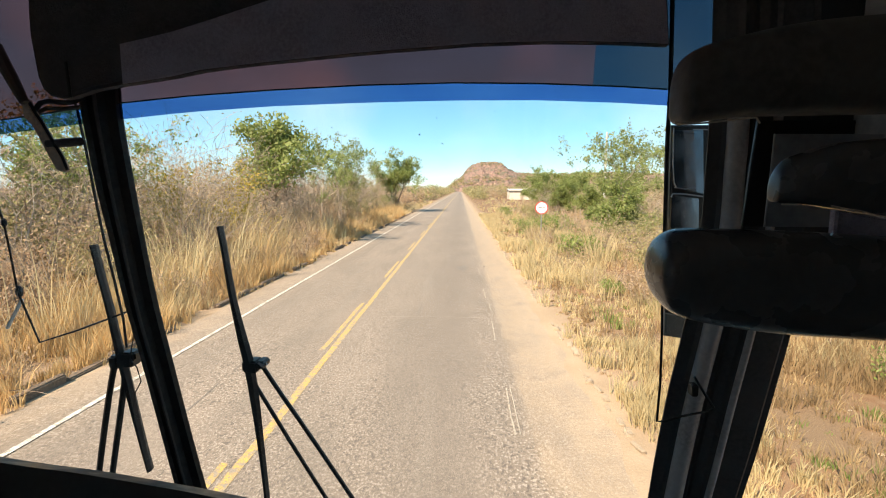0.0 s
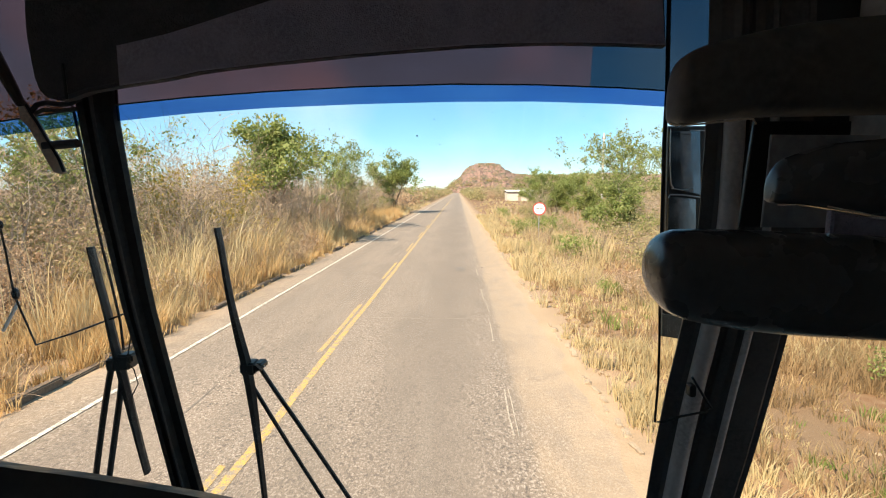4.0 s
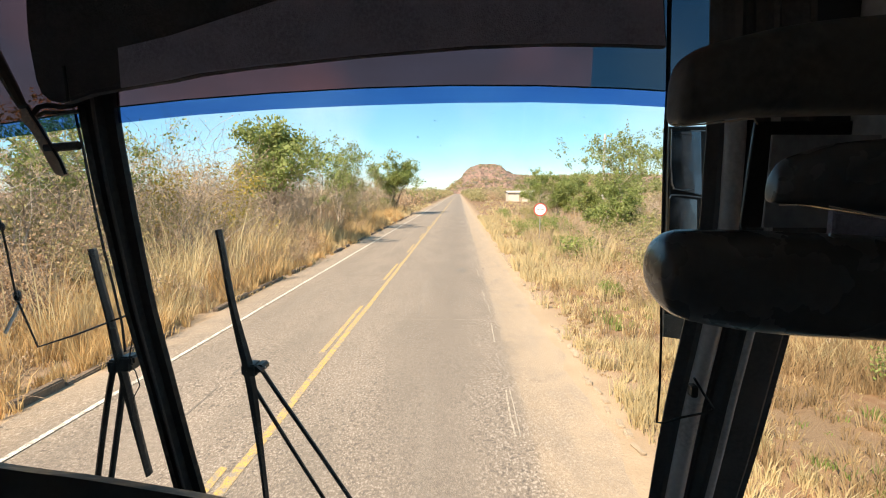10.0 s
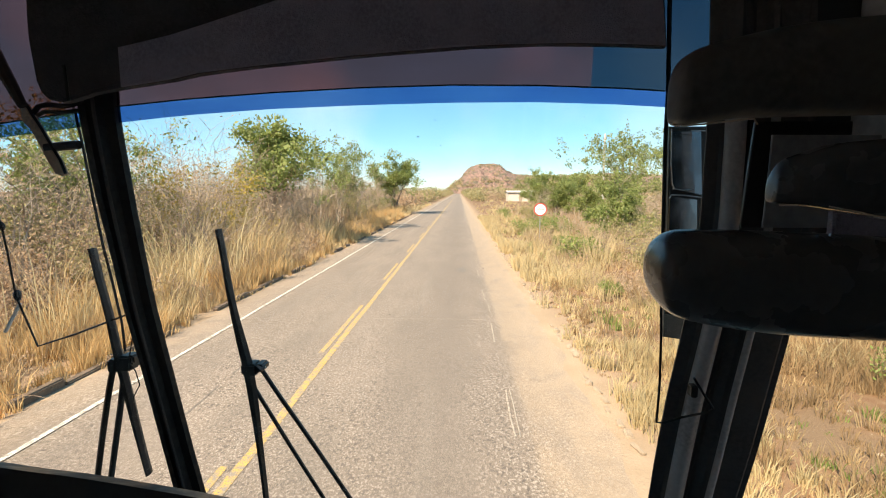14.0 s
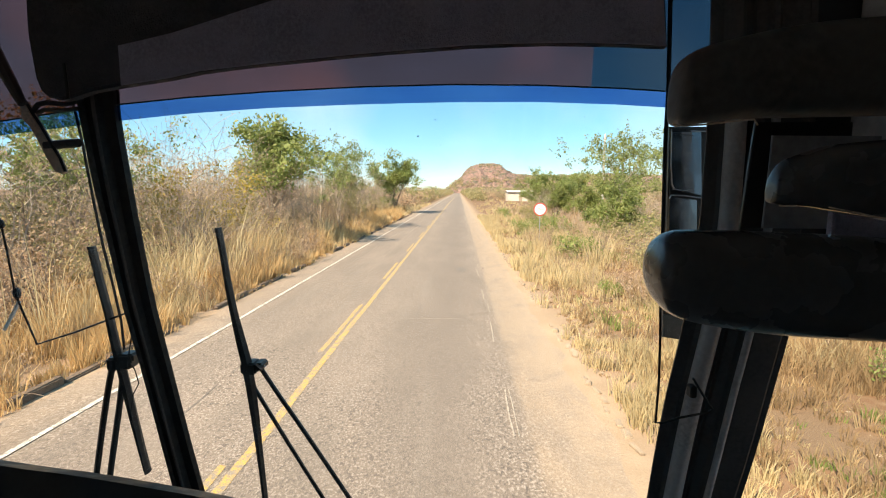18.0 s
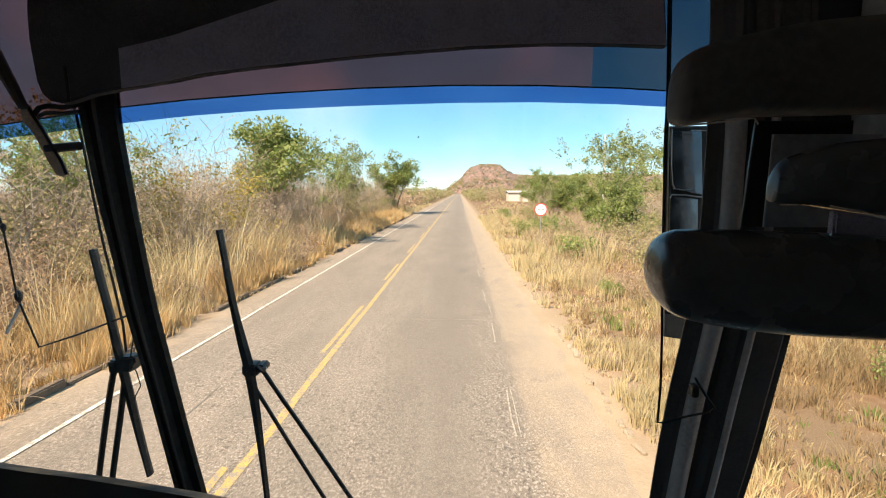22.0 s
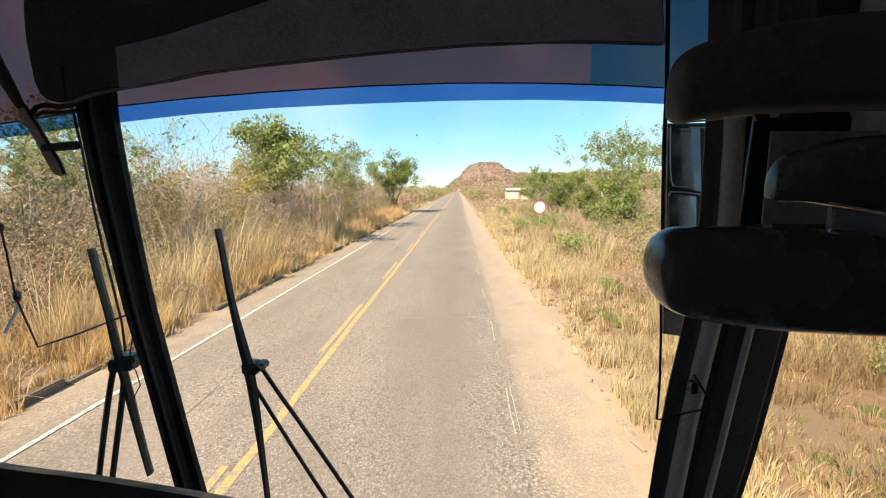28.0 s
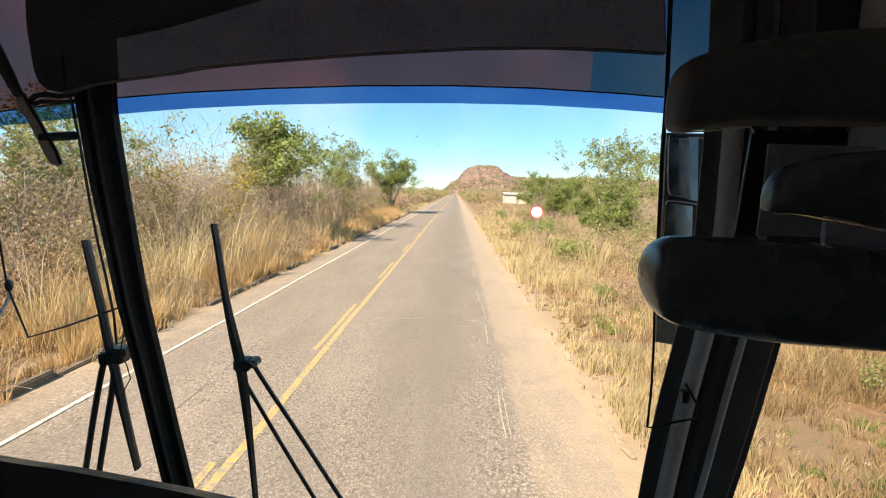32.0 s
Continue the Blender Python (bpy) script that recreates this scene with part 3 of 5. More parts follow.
part("dashboard", loft([[p, p + Vector((0, 0.05, -0.025)), p + Vector((0, 0.26, -0.27)), p + Vector((0, 0.3, -0.5)), p + Vector((0, -0.06, -0.5)), p + Vector((0, -0.03, -0.05))]
                        for p in resample(edge, 30)]), M_BLACK, bus, "black moulded dashboard")

# sun visor across the top
low = [(0.389, 0.271), (0.303, 0.275), (0.229, 0.277), (0.155, 0.278), (0.092, 0.276), (0.018, 0.274), (-0.068, 0.268), (-0.144, 0.263), (-0.209, 0.258), (-0.274, 0.252), (-0.340, 0.246), (-0.396, 0.241), (-0.451, 0.235), (-0.507, 0.228), (-0.564, 0.217), (-0.621, 0.209), (-0.664, 0.203), (-0.724, 0.193), (-0.769, 0.179), (-0.788, 0.176), (-0.812, 0.181), (-0.827, 0.195), (-0.835, 0.218), (-0.839, 0.255), (-0.843, 0.298), (-0.842, 0.345), (-0.837, 0.406), (-0.824, 0.507), (0.367, 0.487)]
visor = part("sun_visor", plate([(x, EYE_Z + z) for x, z in low], 0.955, 0.985, 0.006), M_CLOTH, bus, "dark cloth sun visor, lowered")
hem = [(0.383, 0.270), (0.300, 0.274), (0.227, 0.276), (0.154, 0.276), (0.091, 0.275), (0.017, 0.273), (-0.068, 0.267), (-0.142, 0.262), (-0.207, 0.257), (-0.272, 0.251), (-0.337, 0.245), (-0.392, 0.240), (-0.447, 0.234), (-0.503, 0.228), (-0.559, 0.216), (-0.615, 0.208), (-0.658, 0.202), (-0.658, 0.276), (-0.609, 0.286), (-0.553, 0.298), (-0.486, 0.317), (-0.398, 0.343), (-0.333, 0.362), (-0.225, 0.400), (0.369, 0.392)]
part("hem", plate([(x, EYE_Z + z) for x, z in hem], 0.948, 0.9535, 0.0015), M_HEM, visor, "grey visor lining")
part("pull_tab", tube(at_eye([(-0.764, 0.945, 0.242), (-0.762, 0.945, 0.205), (-0.761, 0.945, 0.175)]), 0.003, 6), M_BLACK, visor)

# right pillar and gasket
left = at_eye([(0.433, 0.900, 0.385), (0.441, 0.905, 0.275), (0.458, 0.930, 0.112), (0.462, 0.940, 0.040), (0.468, 0.955, -0.068), (0.463, 0.975, -0.230), (0.458, 0.985, -0.304), (0.444, 1.000, -0.432), (0.434, 1.015, -0.569), (0.427, 1.025, -0.685), (0.418, 1.030, -0.775)])
right = at_eye([(0.587, 0.860, 0.365), (0.598, 0.865, 0.261), (0.626, 0.890, 0.107), (0.636, 0.900, 0.038), (0.647, 0.915, -0.064), (0.652, 0.935, -0.218), (0.649, 0.945, -0.289), (0.638, 0.960, -0.412), (0.625, 0.975, -0.542), (0.608, 0.985, -0.654), (0.592, 0.990, -0.740)])
pillar = part("corner_pillar", moulding(resample(left, 40), resample(right, 40),
              [(0, 0.0), (0.02, 0.0), (0.12, 0.002), (0.15, 0.012), (0.18, 0.02), (0.24, 0.024), (0.29, 0.018), (0.33, 0.004), (0.37, 0.004), (0.385, 0.009), (0.4, 0.003), (0.45, -0.002), (0.54, 0.0), (0.57, 0.011), (0.61, 0.014), (0.65, 0.008), (0.67, 0.002), (0.93, 0.0), (0.95, -0.002), (1, 0.0)], 0.003),
              M_PILLAR, bus, "dark grey ribbed corner pillar")
# Pale tubes on the ribs paint the skylight they reflect.
for share, r, out in ((0.235, 0.0175, 0.014), (0.61, 0.0075, 0.010)):
    part("rib", tube([a + (b - a) * share + Vector((0, -out, 0)) for a, b in zip(resample(left, 40), resample(right, 40)) if a.z < EYE_Z + 0.17], r, 14), M_RIB_SHEEN, pillar, "dark grey rib, its sheen painted as lighter grey", True)
part("gasket", tube(glass_line([(0.421, 0.479), (0.428, 0.387), (0.443, 0.212), (0.448, 0.107), (0.463, -0.079), (0.474, -0.239)], 0.0), 0.0048, 8), M_RUBBER, bus, "black rubber glass edge", True)

# bent rods on the glass
rod = at_eye([(0.371, 0.880, -0.170), (0.371, 0.880, -0.216), (0.374, 0.880, -0.272), (0.376, 0.880, -0.359), (0.374, 0.880, -0.433), (0.388, 0.880, -0.433), (0.419, 0.880, -0.422), (0.481, 0.900, -0.420), (0.488, 0.900, -0.413), (0.471, 0.900, -0.388), (0.448, 0.900, -0.352)])
part("bent_rod", tube(rod, 0.0024, 6), M_BLACK, bus, "thin black bent rod")
part("rod_clip", block(0.463, 0.476, 0.935, 0.955, EYE_Z - 0.408, EYE_Z - 0.384, 0.002), M_BLACK, bus)
part("bent_rod", tube(glass_line([(-1.099, 0.049), (-1.084, -0.080), (-1.084, -0.144), (-1.087, -0.251), (-1.079, -0.294), (-1.059, -0.387), (-0.954, -0.353), (-0.811, -0.299)], 0.03), 0.0026, 6), M_BLACK, bus, "thin black bent rod")
for p, r in (((-1.083, -0.082), 0.008), ((-1.083, -0.253), 0.011)):
    bm = bmesh.new()
    bmesh.ops.create_icosphere(bm, subdivisions=2, radius=r, matrix=Matrix.LocRotScale(on_glass(*p, 0.03), None, (0.8, 0.8, 1.4)))
    part("knob", bm, M_RUBBER, bus)
part("reflector_strip", tube(glass_line([(-1.135, -0.349), (-1.081, -0.274)], 0.04), 0.0045, 6), M_SIGNWHITE, bus, "pale metal strip")
part("cord", tube(glass_line([(-0.863, 0.215), (-0.856, 0.173), (-0.852, 0.093), (-0.850, -0.016), (-0.846, -0.123), (-0.838, -0.220), (-0.832, -0.322), (-0.836, -0.397)], 0.012), 0.0032, 6), M_RUBBER, bus, "black cord")
part("cord", tube(glass_line([(-0.792, -0.307), (-0.813, -0.366), (-0.832, -0.428), (-0.818, -0.451), (-0.813, -0.490), (-0.833, -0.522), (-0.846, -0.571)], 0.02), 0.0016, 5), M_RUBBER, bus, "thin black cord")


def wiper(blade, width, arms, joint, off):
    """A wiper: two arms on one joint that hold the blade."""
    pts = resample(glass_line(blade, off), 14)
    rings = []
    for i, p in enumerate(pts):
        u = i / 13
        w = width * (0.55 + 0.75 * math.exp(-((u - 0.55) / 0.22) ** 2))
        t = (pts[min(i + 1, 13)] - pts[max(i - 1, 0)]).normalized()
        s = t.cross(Vector((0, 1, 0))).normalized() * w
        rings.append([p - s, p - s * 0.5 + Vector((0, -0.012, 0)), p + s * 0.5 + Vector((0, -0.012, 0)), p + s, p + s * 0.3 + Vector((0, 0.014, 0)), p - s * 0.3 + Vector((0, 0.014, 0))])
    b = part("wiper_blade", loft(rings), M_RUBBER, bus, "black wiper blade")
    for a, r in arms:
        part("wiper_arm", tube(resample(glass_line(a, off + 0.012), 8), r, 8), M_BLACK, b, "black wiper arm")
    for (x, z), sx, sz in joint:
        p = on_glass(x, z, off)
        part("wiper_joint", block(p.x - sx, p.x + sx, p.y - 0.014, p.y + 0.03, p.z - sz, p.z + sz, 0.005), M_BLACK, b)
    return b


wiper([(-0.562, -0.087), (-0.557, -0.149), (-0.551, -0.247), (-0.540, -0.349), (-0.527, -0.447), (-0.520, -0.598), (-0.517, -0.733), (-0.516, -0.856)], 0.0115,
      [([(-0.495, -0.439), (-0.458, -0.509), (-0.390, -0.629), (-0.285, -0.822), (-0.231, -0.921)], 0.006), ([(-0.520, -0.486), (-0.483, -0.565), (-0.424, -0.688), (-0.355, -0.827), (-0.306, -0.923)], 0.0055)],
      [((-0.522, -0.442), 0.02, 0.016), ((-0.495, -0.436), 0.012, 0.01)], 0.035)
wiper([(-0.874, -0.134), (-0.869, -0.206), (-0.861, -0.293), (-0.856, -0.390), (-0.848, -0.491), (-0.841, -0.596), (-0.834, -0.688), (-0.828, -0.753)], 0.0088,
      [([(-0.869, -0.428), (-0.901, -0.523), (-0.941, -0.656), (-0.986, -0.814), (-1.017, -0.924)], 0.008), ([(-0.841, -0.428), (-0.865, -0.523), (-0.903, -0.655), (-0.949, -0.816), (-0.977, -0.923)], 0.008)],
      [((-0.870, -0.436), 0.012, 0.018), ((-0.835, -0.428), 0.016, 0.02), ((-0.819, -0.418), 0.01, 0.012)], 0.035)

# mirrors outside
shell = [(0.556, 0.171), (0.666, 0.171), (0.665, 0.159), (0.664, -0.018), (0.658, -0.124), (0.645, -0.279), (0.628, -0.410), (0.570, -0.402), (0.568, -0.311), (0.566, -0.124)]
mirror = part("side_mirror", plate([(x, EYE_Z + z) for x, z in shell], 1.325, 1.345, 0.004), M_BLACK, bus, "black outside mirror housing")
for outline, lean in (([(0.553, 0.155), (0.639, 0.158), (0.642, -0.010), (0.565, 0.005), (0.558, 0.019)], -5), ([(0.560, -0.012), (0.638, -0.022), (0.640, -0.123), (0.558, -0.123)], -4)):
    m = part("mirror_glass", plate([(x, EYE_Z + z) for x, z in outline], 1.310, 1.318, 0.0015), M_MIRROR, mirror, "grey mirror glass")
    c = Vector((outline[0][0], 1.312, EYE_Z + outline[0][1]))
    m.matrix_local = Matrix.Translation(c) @ Matrix.Rotation(radians(9), 4, "Z") @ Matrix.Rotation(radians(lean), 4, "X") @ Matrix.Translation(-c)
for line, r in (([(0.560, 1.296, 0.007), (0.587, 1.296, 0.003), (0.614, 1.296, 0.006)], 0.0011), ([(0.553, 1.296, -0.018), (0.557, 1.296, -0.009), (0.590, 1.296, -0.010), (0.635, 1.296, -0.016)], 0.0018),
                ([(0.598, 1.296, 0.156), (0.637, 1.296, 0.155)], 0.0013), ([(0.549, 1.296, 0.160), (0.552, 1.296, 0.070), (0.558, 1.296, 0.019), (0.566, 1.296, 0.006)], 0.0012)):
    part("glass_edge", tube(at_eye(line), r, 6), M_STEEL, mirror, "bright metal glass edge")
part("label_plate", plate([(x, EYE_Z + z) for x, z in [(0.561, -0.334), (0.616, -0.343), (0.613, -0.404), (0.563, -0.396)]], 1.310, 1.322, 0.001), M_TRIM, mirror, "olive-brown lower cover")
arm = at_eye([(-0.975, 1.02, 0.296), (-0.96, 1.02, 0.261), (-0.942, 1.02, 0.222), (-0.922, 1.02, 0.179)])
part("mirror_arm", tube(arm, [0.013, 0.013, 0.012, 0.009], 8), M_TRIM, bus, "brown mirror arm")
blade = [(-0.945, 0.178), (-0.930, 0.187), (-0.918, 0.163), (-0.903, 0.138), (-0.882, 0.097), (-0.866, 0.067), (-0.857, 0.039), (-0.866, 0.034), (-0.881, 0.039), (-0.897, 0.069), (-0.915, 0.110), (-0.928, 0.135), (-0.944, 0.152)]
left_mirror = part("side_mirror", plate([(x, EYE_Z + z) for x, z in blade], 1.035, 1.05, 0.004), M_TAN, bus, "tan edge of an outside mirror")
part("mirror_rim", tube(at_eye([(-0.926, 1.033, 0.187), (-0.914, 1.033, 0.163), (-0.899, 1.033, 0.138), (-0.878, 1.033, 0.097), (-0.862, 1.033, 0.067), (-0.853, 1.033, 0.039)]), 0.003, 8), M_RUBBER, left_mirror, "black rubber rim")
part("mirror_bracket", tube(at_eye([(-0.897, 1.04, 0.095), (-0.823, 1.04, 0.101)]), 0.0095, 8), M_PILLAR, bus)
part("mirror_bracket", tube(at_eye([(-0.919, 1.04, 0.167), (-0.905, 1.04, 0.182), (-0.884, 1.04, 0.186), (-0.853, 1.04, 0.182), (-0.83, 1.04, 0.185), (-0.808, 1.04, 0.195)]), 0.0055, 8), M_BLACK, bus)
part("mirror_bracket", tube(at_eye([(-0.914, 1.045, 0.164), (-0.896, 1.045, 0.172), (-0.858, 1.045, 0.17), (-0.818, 1.045, 0.174)]), 0.0045, 8), M_TRIM, bus)


# padded housings at the right
def pod(top, low, y, deep, power):
    """A padded housing that runs across, from its upper and lower edges; power: 2 round, more is boxier."""
    rings = []
    for a, b in zip(resample(at_eye(top), 40), resample(at_eye(low), 40)):
        c, h = (a + b) / 2, (a.z - b.z) / 2
        d = deep * min(1.0, (h / 0.04) ** 0.6)
        ring = []
        for k in range(32):
            t = 2 * math.pi * k / 32
            u, v = math.cos(t), math.sin(t)
            r = (abs(u) ** power + abs(v) ** power) ** (-1 / power)
            ring.append((c.x, y + d * u * r, c.z + h * v * r))
        rings.append(ring)
    return loft(rings)


part("padded_rail", pod([(0.248, 0.652, -0.095), (0.251, 0.652, -0.075), (0.259, 0.652, -0.058), (0.276, 0.652, -0.049), (0.313, 0.652, -0.048), (0.387, 0.652, -0.050), (0.482, 0.652, -0.054), (0.693, 0.652, -0.067)],
                        [(0.249, 0.652, -0.106), (0.254, 0.652, -0.126), (0.264, 0.652, -0.144), (0.283, 0.652, -0.160), (0.321, 0.652, -0.171), (0.397, 0.652, -0.182), (0.495, 0.652, -0.189), (0.710, 0.652, -0.198)], 0.63, 0.045, 2.3),
     M_SHINY, bus, "glossy black padded rail", True)
overhead = part("overhead_pod", pod([(0.276, 0.652, 0.104), (0.277, 0.652, 0.125), (0.281, 0.652, 0.157), (0.287, 0.652, 0.172), (0.297, 0.652, 0.181), (0.315, 0.652, 0.188), (0.341, 0.652, 0.195), (0.382, 0.652, 0.203), (0.451, 0.652, 0.211), (0.580, 0.652, 0.220)],
                         [(0.276, 0.652, 0.097), (0.278, 0.652, 0.091), (0.283, 0.652, 0.087), (0.292, 0.652, 0.085), (0.319, 0.652, 0.088), (0.355, 0.652, 0.091), (0.387, 0.652, 0.095), (0.426, 0.652, 0.096), (0.483, 0.652, 0.097), (0.600, 0.652, 0.099)], 0.652, 0.035, 3.6),
     M_TRIM, bus, "dark brown overhead housing", True)
# Tan line painting the light caught on the housing's lower edge.
part("edge_trim", tube(at_eye([(0.273, 0.645, 0.086), (0.288, 0.645, 0.084), (0.316, 0.645, 0.086), (0.351, 0.645, 0.090), (0.369, 0.645, 0.092), (0.376, 0.645, 0.092), (0.381, 0.645, 0.085)]), 0.0012, 6), M_TAN, overhead, "thin tan line standing in for a glint")
monitor = part("driver_monitor", pod([(0.375, 0.600, -0.005), (0.375, 0.600, 0.012), (0.379, 0.600, 0.028), (0.386, 0.600, 0.040), (0.399, 0.600, 0.050), (0.428, 0.600, 0.057), (0.540, 0.600, 0.066)],
                           [(0.376, 0.600, -0.009), (0.379, 0.600, -0.013), (0.386, 0.600, -0.014), (0.401, 0.600, -0.016), (0.441, 0.600, -0.018), (0.468, 0.600, -0.022), (0.550, 0.600, -0.037)], 0.60, 0.026, 2.6),
     M_SHINY, bus, "glossy black monitor back", True)
# Tan lines painting the highlight along the monitor's lower edge.
for line in ([(0.368, 0.570, -0.0155), (0.388, 0.570, -0.0158)], [(0.424, 0.570, -0.017), (0.444, 0.570, -0.021), (0.460, 0.570, -0.0235), (0.477, 0.570, -0.028), (0.493, 0.570, -0.030)]):
    part("edge_trim", tube(at_eye(line), 0.0009, 6), M_TAN, monitor, "thin tan line standing in for a glint")
# Steel streak added for a pale glint at the upper right.
part("bright_clip", tube(at_eye([(0.474, 0.580, 0.200), (0.484, 0.580, 0.203), (0.500, 0.580, 0.205)]), 0.0011, 6), M_STEEL, bus, "small steel streak standing in for a glint")
part("window_post", plate([(x, EYE_Z + z) for x, z in [(0.469, 0.110), (0.463, 0.034), (0.458, -0.058), (0.620, -0.058), (0.620, 0.110)]], 0.80, 0.806, 0.001), M_BLACK, bus, "black window post")
part("post_edge", tube(at_eye([(0.468, 0.797, 0.108), (0.463, 0.797, 0.034), (0.456, 0.797, -0.054)]), 0.0014, 6), M_PILLAR, bus, "thin grey edge of the window post")
part("door_lining", plate([(x, EYE_Z + z) for x, z in [(0.477, 0.086), (0.476, 0.033), (0.473, -0.056), (0.640, -0.056), (0.640, 0.085)]], 0.768, 0.772, 0.001), M_GREYPANEL, bus, "dim grey door lining")
part("trim_strip", plate([(x, EYE_Z + z) for x, z in [(0.529, -0.027), (0.640, -0.046), (0.648, -0.074), (0.529, -0.064)]], 0.70, 0.715, 0.003), M_HEM, bus, "brown trim strip")
# Steel pieces added for two glints: beside the trim strip, on the wiper.
part("bright_clip", tube(at_eye([(0.450, 0.600, -0.052), (0.456, 0.600, -0.055), (0.463, 0.600, -0.056)]), [0.0022, 0.0018, 0.0008], 6), M_STEEL, bus, "small steel streak standing in for a glint")
part("bright_clip", tube(at_eye([(-0.464, 1.060, -0.398), (-0.454, 1.060, -0.406), (-0.444, 1.060, -0.401)]), [0.0025, 0.004, 0.0025], 6), M_STEEL, bus, "small steel streak standing in for a glint")


# ---- plants ----
def leaves(rng, centres, size, spread=0.0, long=1.7, droop=0.0, slim=0.42):
    """Leaf faces (four corners each) at the centres."""
    n = len(centres)
    c = np.asarray(centres) + rng.normal(0, 1, (n, 3)) * spread
    a = rng.normal(0, 1, (n, 3))
    a[:, 2] -= droop
    a /= np.linalg.norm(a, axis=1)[:, None]
    b = np.cross(a, rng.normal(0, 1, (n, 3)))
    b /= np.linalg.norm(b, axis=1)[:, None] + 1e-9
    s = (size * rng.uniform(0.6, 1.35, n))[:, None]
    fold = np.cross(a, b) * s * 0.38 * slim
    return np.stack([c - a * s * long * 0.5, c + b * s * slim + fold, c + a * s * long * 0.5, c - b * s * slim + fold], 1)


def twigs(segs):
    """Three-sided tapering twigs as faces, from rows of (start, end, radius, radius)."""
    p = np.array([[*s[0], *s[1], s[2], s[3]] for s in segs])
    a, b, ra, rb = p[:, :3], p[:, 3:6], p[:, 6:7], p[:, 7:8]
    ra, rb = np.maximum(ra, 0.0055), np.maximum(rb, 0.0045)
    t = b - a
    t /= np.linalg.norm(t, axis=1)[:, None] + 1e-9
    u = np.cross(t, np.array([[0.31, 0.83, 0.46]]))
    u /= np.linalg.norm(u, axis=1)[:, None] + 1e-9
    w = np.cross(t, u)
    out = []
    dirs = [math.cos(2.0944 * k) * u + math.sin(2.0944 * k) * w for k in range(3)]
    for k in range(3):
        d, e = dirs[k], dirs[(k + 1) % 3]
        out.append(np.stack([a + d * ra, a + e * ra, b + e * rb, b + d * rb], 1))
    return np.concatenate(out)


def grow(rnd, start, way, length, radius, depth, segs, tips, split=3, bend=0.22, lift=0.12, shrink=0.66):
    p, d = Vector(start), Vector(way).normalized()
    n = 5 if depth else 3
    for i in range(n):
        d = (d + Vector((rnd.uniform(-bend, bend), rnd.uniform(-bend, bend), rnd.uniform(-bend, bend) + lift * 0.2)) * 0.8).normalized()
        q = p + d * (length / n) * rnd.uniform(0.8, 1.2)
        r0, r1 = radius * (1 - 0.5 * i / n), radius * (1 - 0.5 * (i + 1) / n)
        segs.append((p, q, r0, r1))
        p = q
        if depth > 0 and i in (1, 2, 4):
            for _ in range(split if i == n - 1 else rnd.choice((0, 1, 1, 1))):
                side = Vector((rnd.uniform(-1, 1), rnd.uniform(-1, 1), rnd.uniform(-0.35, 0.75))).normalized()
                grow(rnd, p, d * rnd.uniform(0.5, 1.0) + side * 0.85, length * shrink * rnd.uniform(0.7, 1.15), r1 * 0.6, depth - 1, segs, tips,
                     split, bend, lift, shrink)
    tips.append(p)
    if depth == 0:
        tips.append(p - d * length * 0.4)


def plant(name, seed, label, category, group, height, stems, depth, bark, leaf, leaf_size, per_tip, spread, stem_r, lean=0.35,
          split=2, keep=1.0, bare_base=0.3, shrink=0.66, crown="crown", droop=0.2):
    """One woody plant: trunk and limbs in one mesh, its leaves in another."""
    rnd, rng = random.Random(seed), np.random.default_rng(seed)
    segs, tips = [], []
    for k in range(stems):
        a = 2 * math.pi * (k + rnd.random() * 0.6) / max(1, stems)
        way = Vector((math.cos(a) * lean, math.sin(a) * lean, 1))
        grow(rnd, (0, 0, -0.05), way, height * bare_base * rnd.uniform(0.8, 1.2) + 0.1, stem_r * rnd.uniform(0.7, 1.1), depth, segs, tips, split, shrink=shrink)
    top = max(t.z for t in tips)
    k = height / top
    segs = [(a * k, b * k, r * 1.0, s * 1.0) for a, b, r, s in segs]
    tips = np.array([list(t * k) for t in tips])
    thing = empty(name, Matrix.Identity(4), label, category, group)
    quads("trunk", twigs(segs), bark, thing)
    if per_tip:
        pick = tips[rng.random(len(tips)) < keep]
        c = np.repeat(pick, per_tip, axis=0)
        v = leaves(rng, c, leaf_size, spread, droop=droop)
        quads(crown, v, leaf, thing)
    return thing


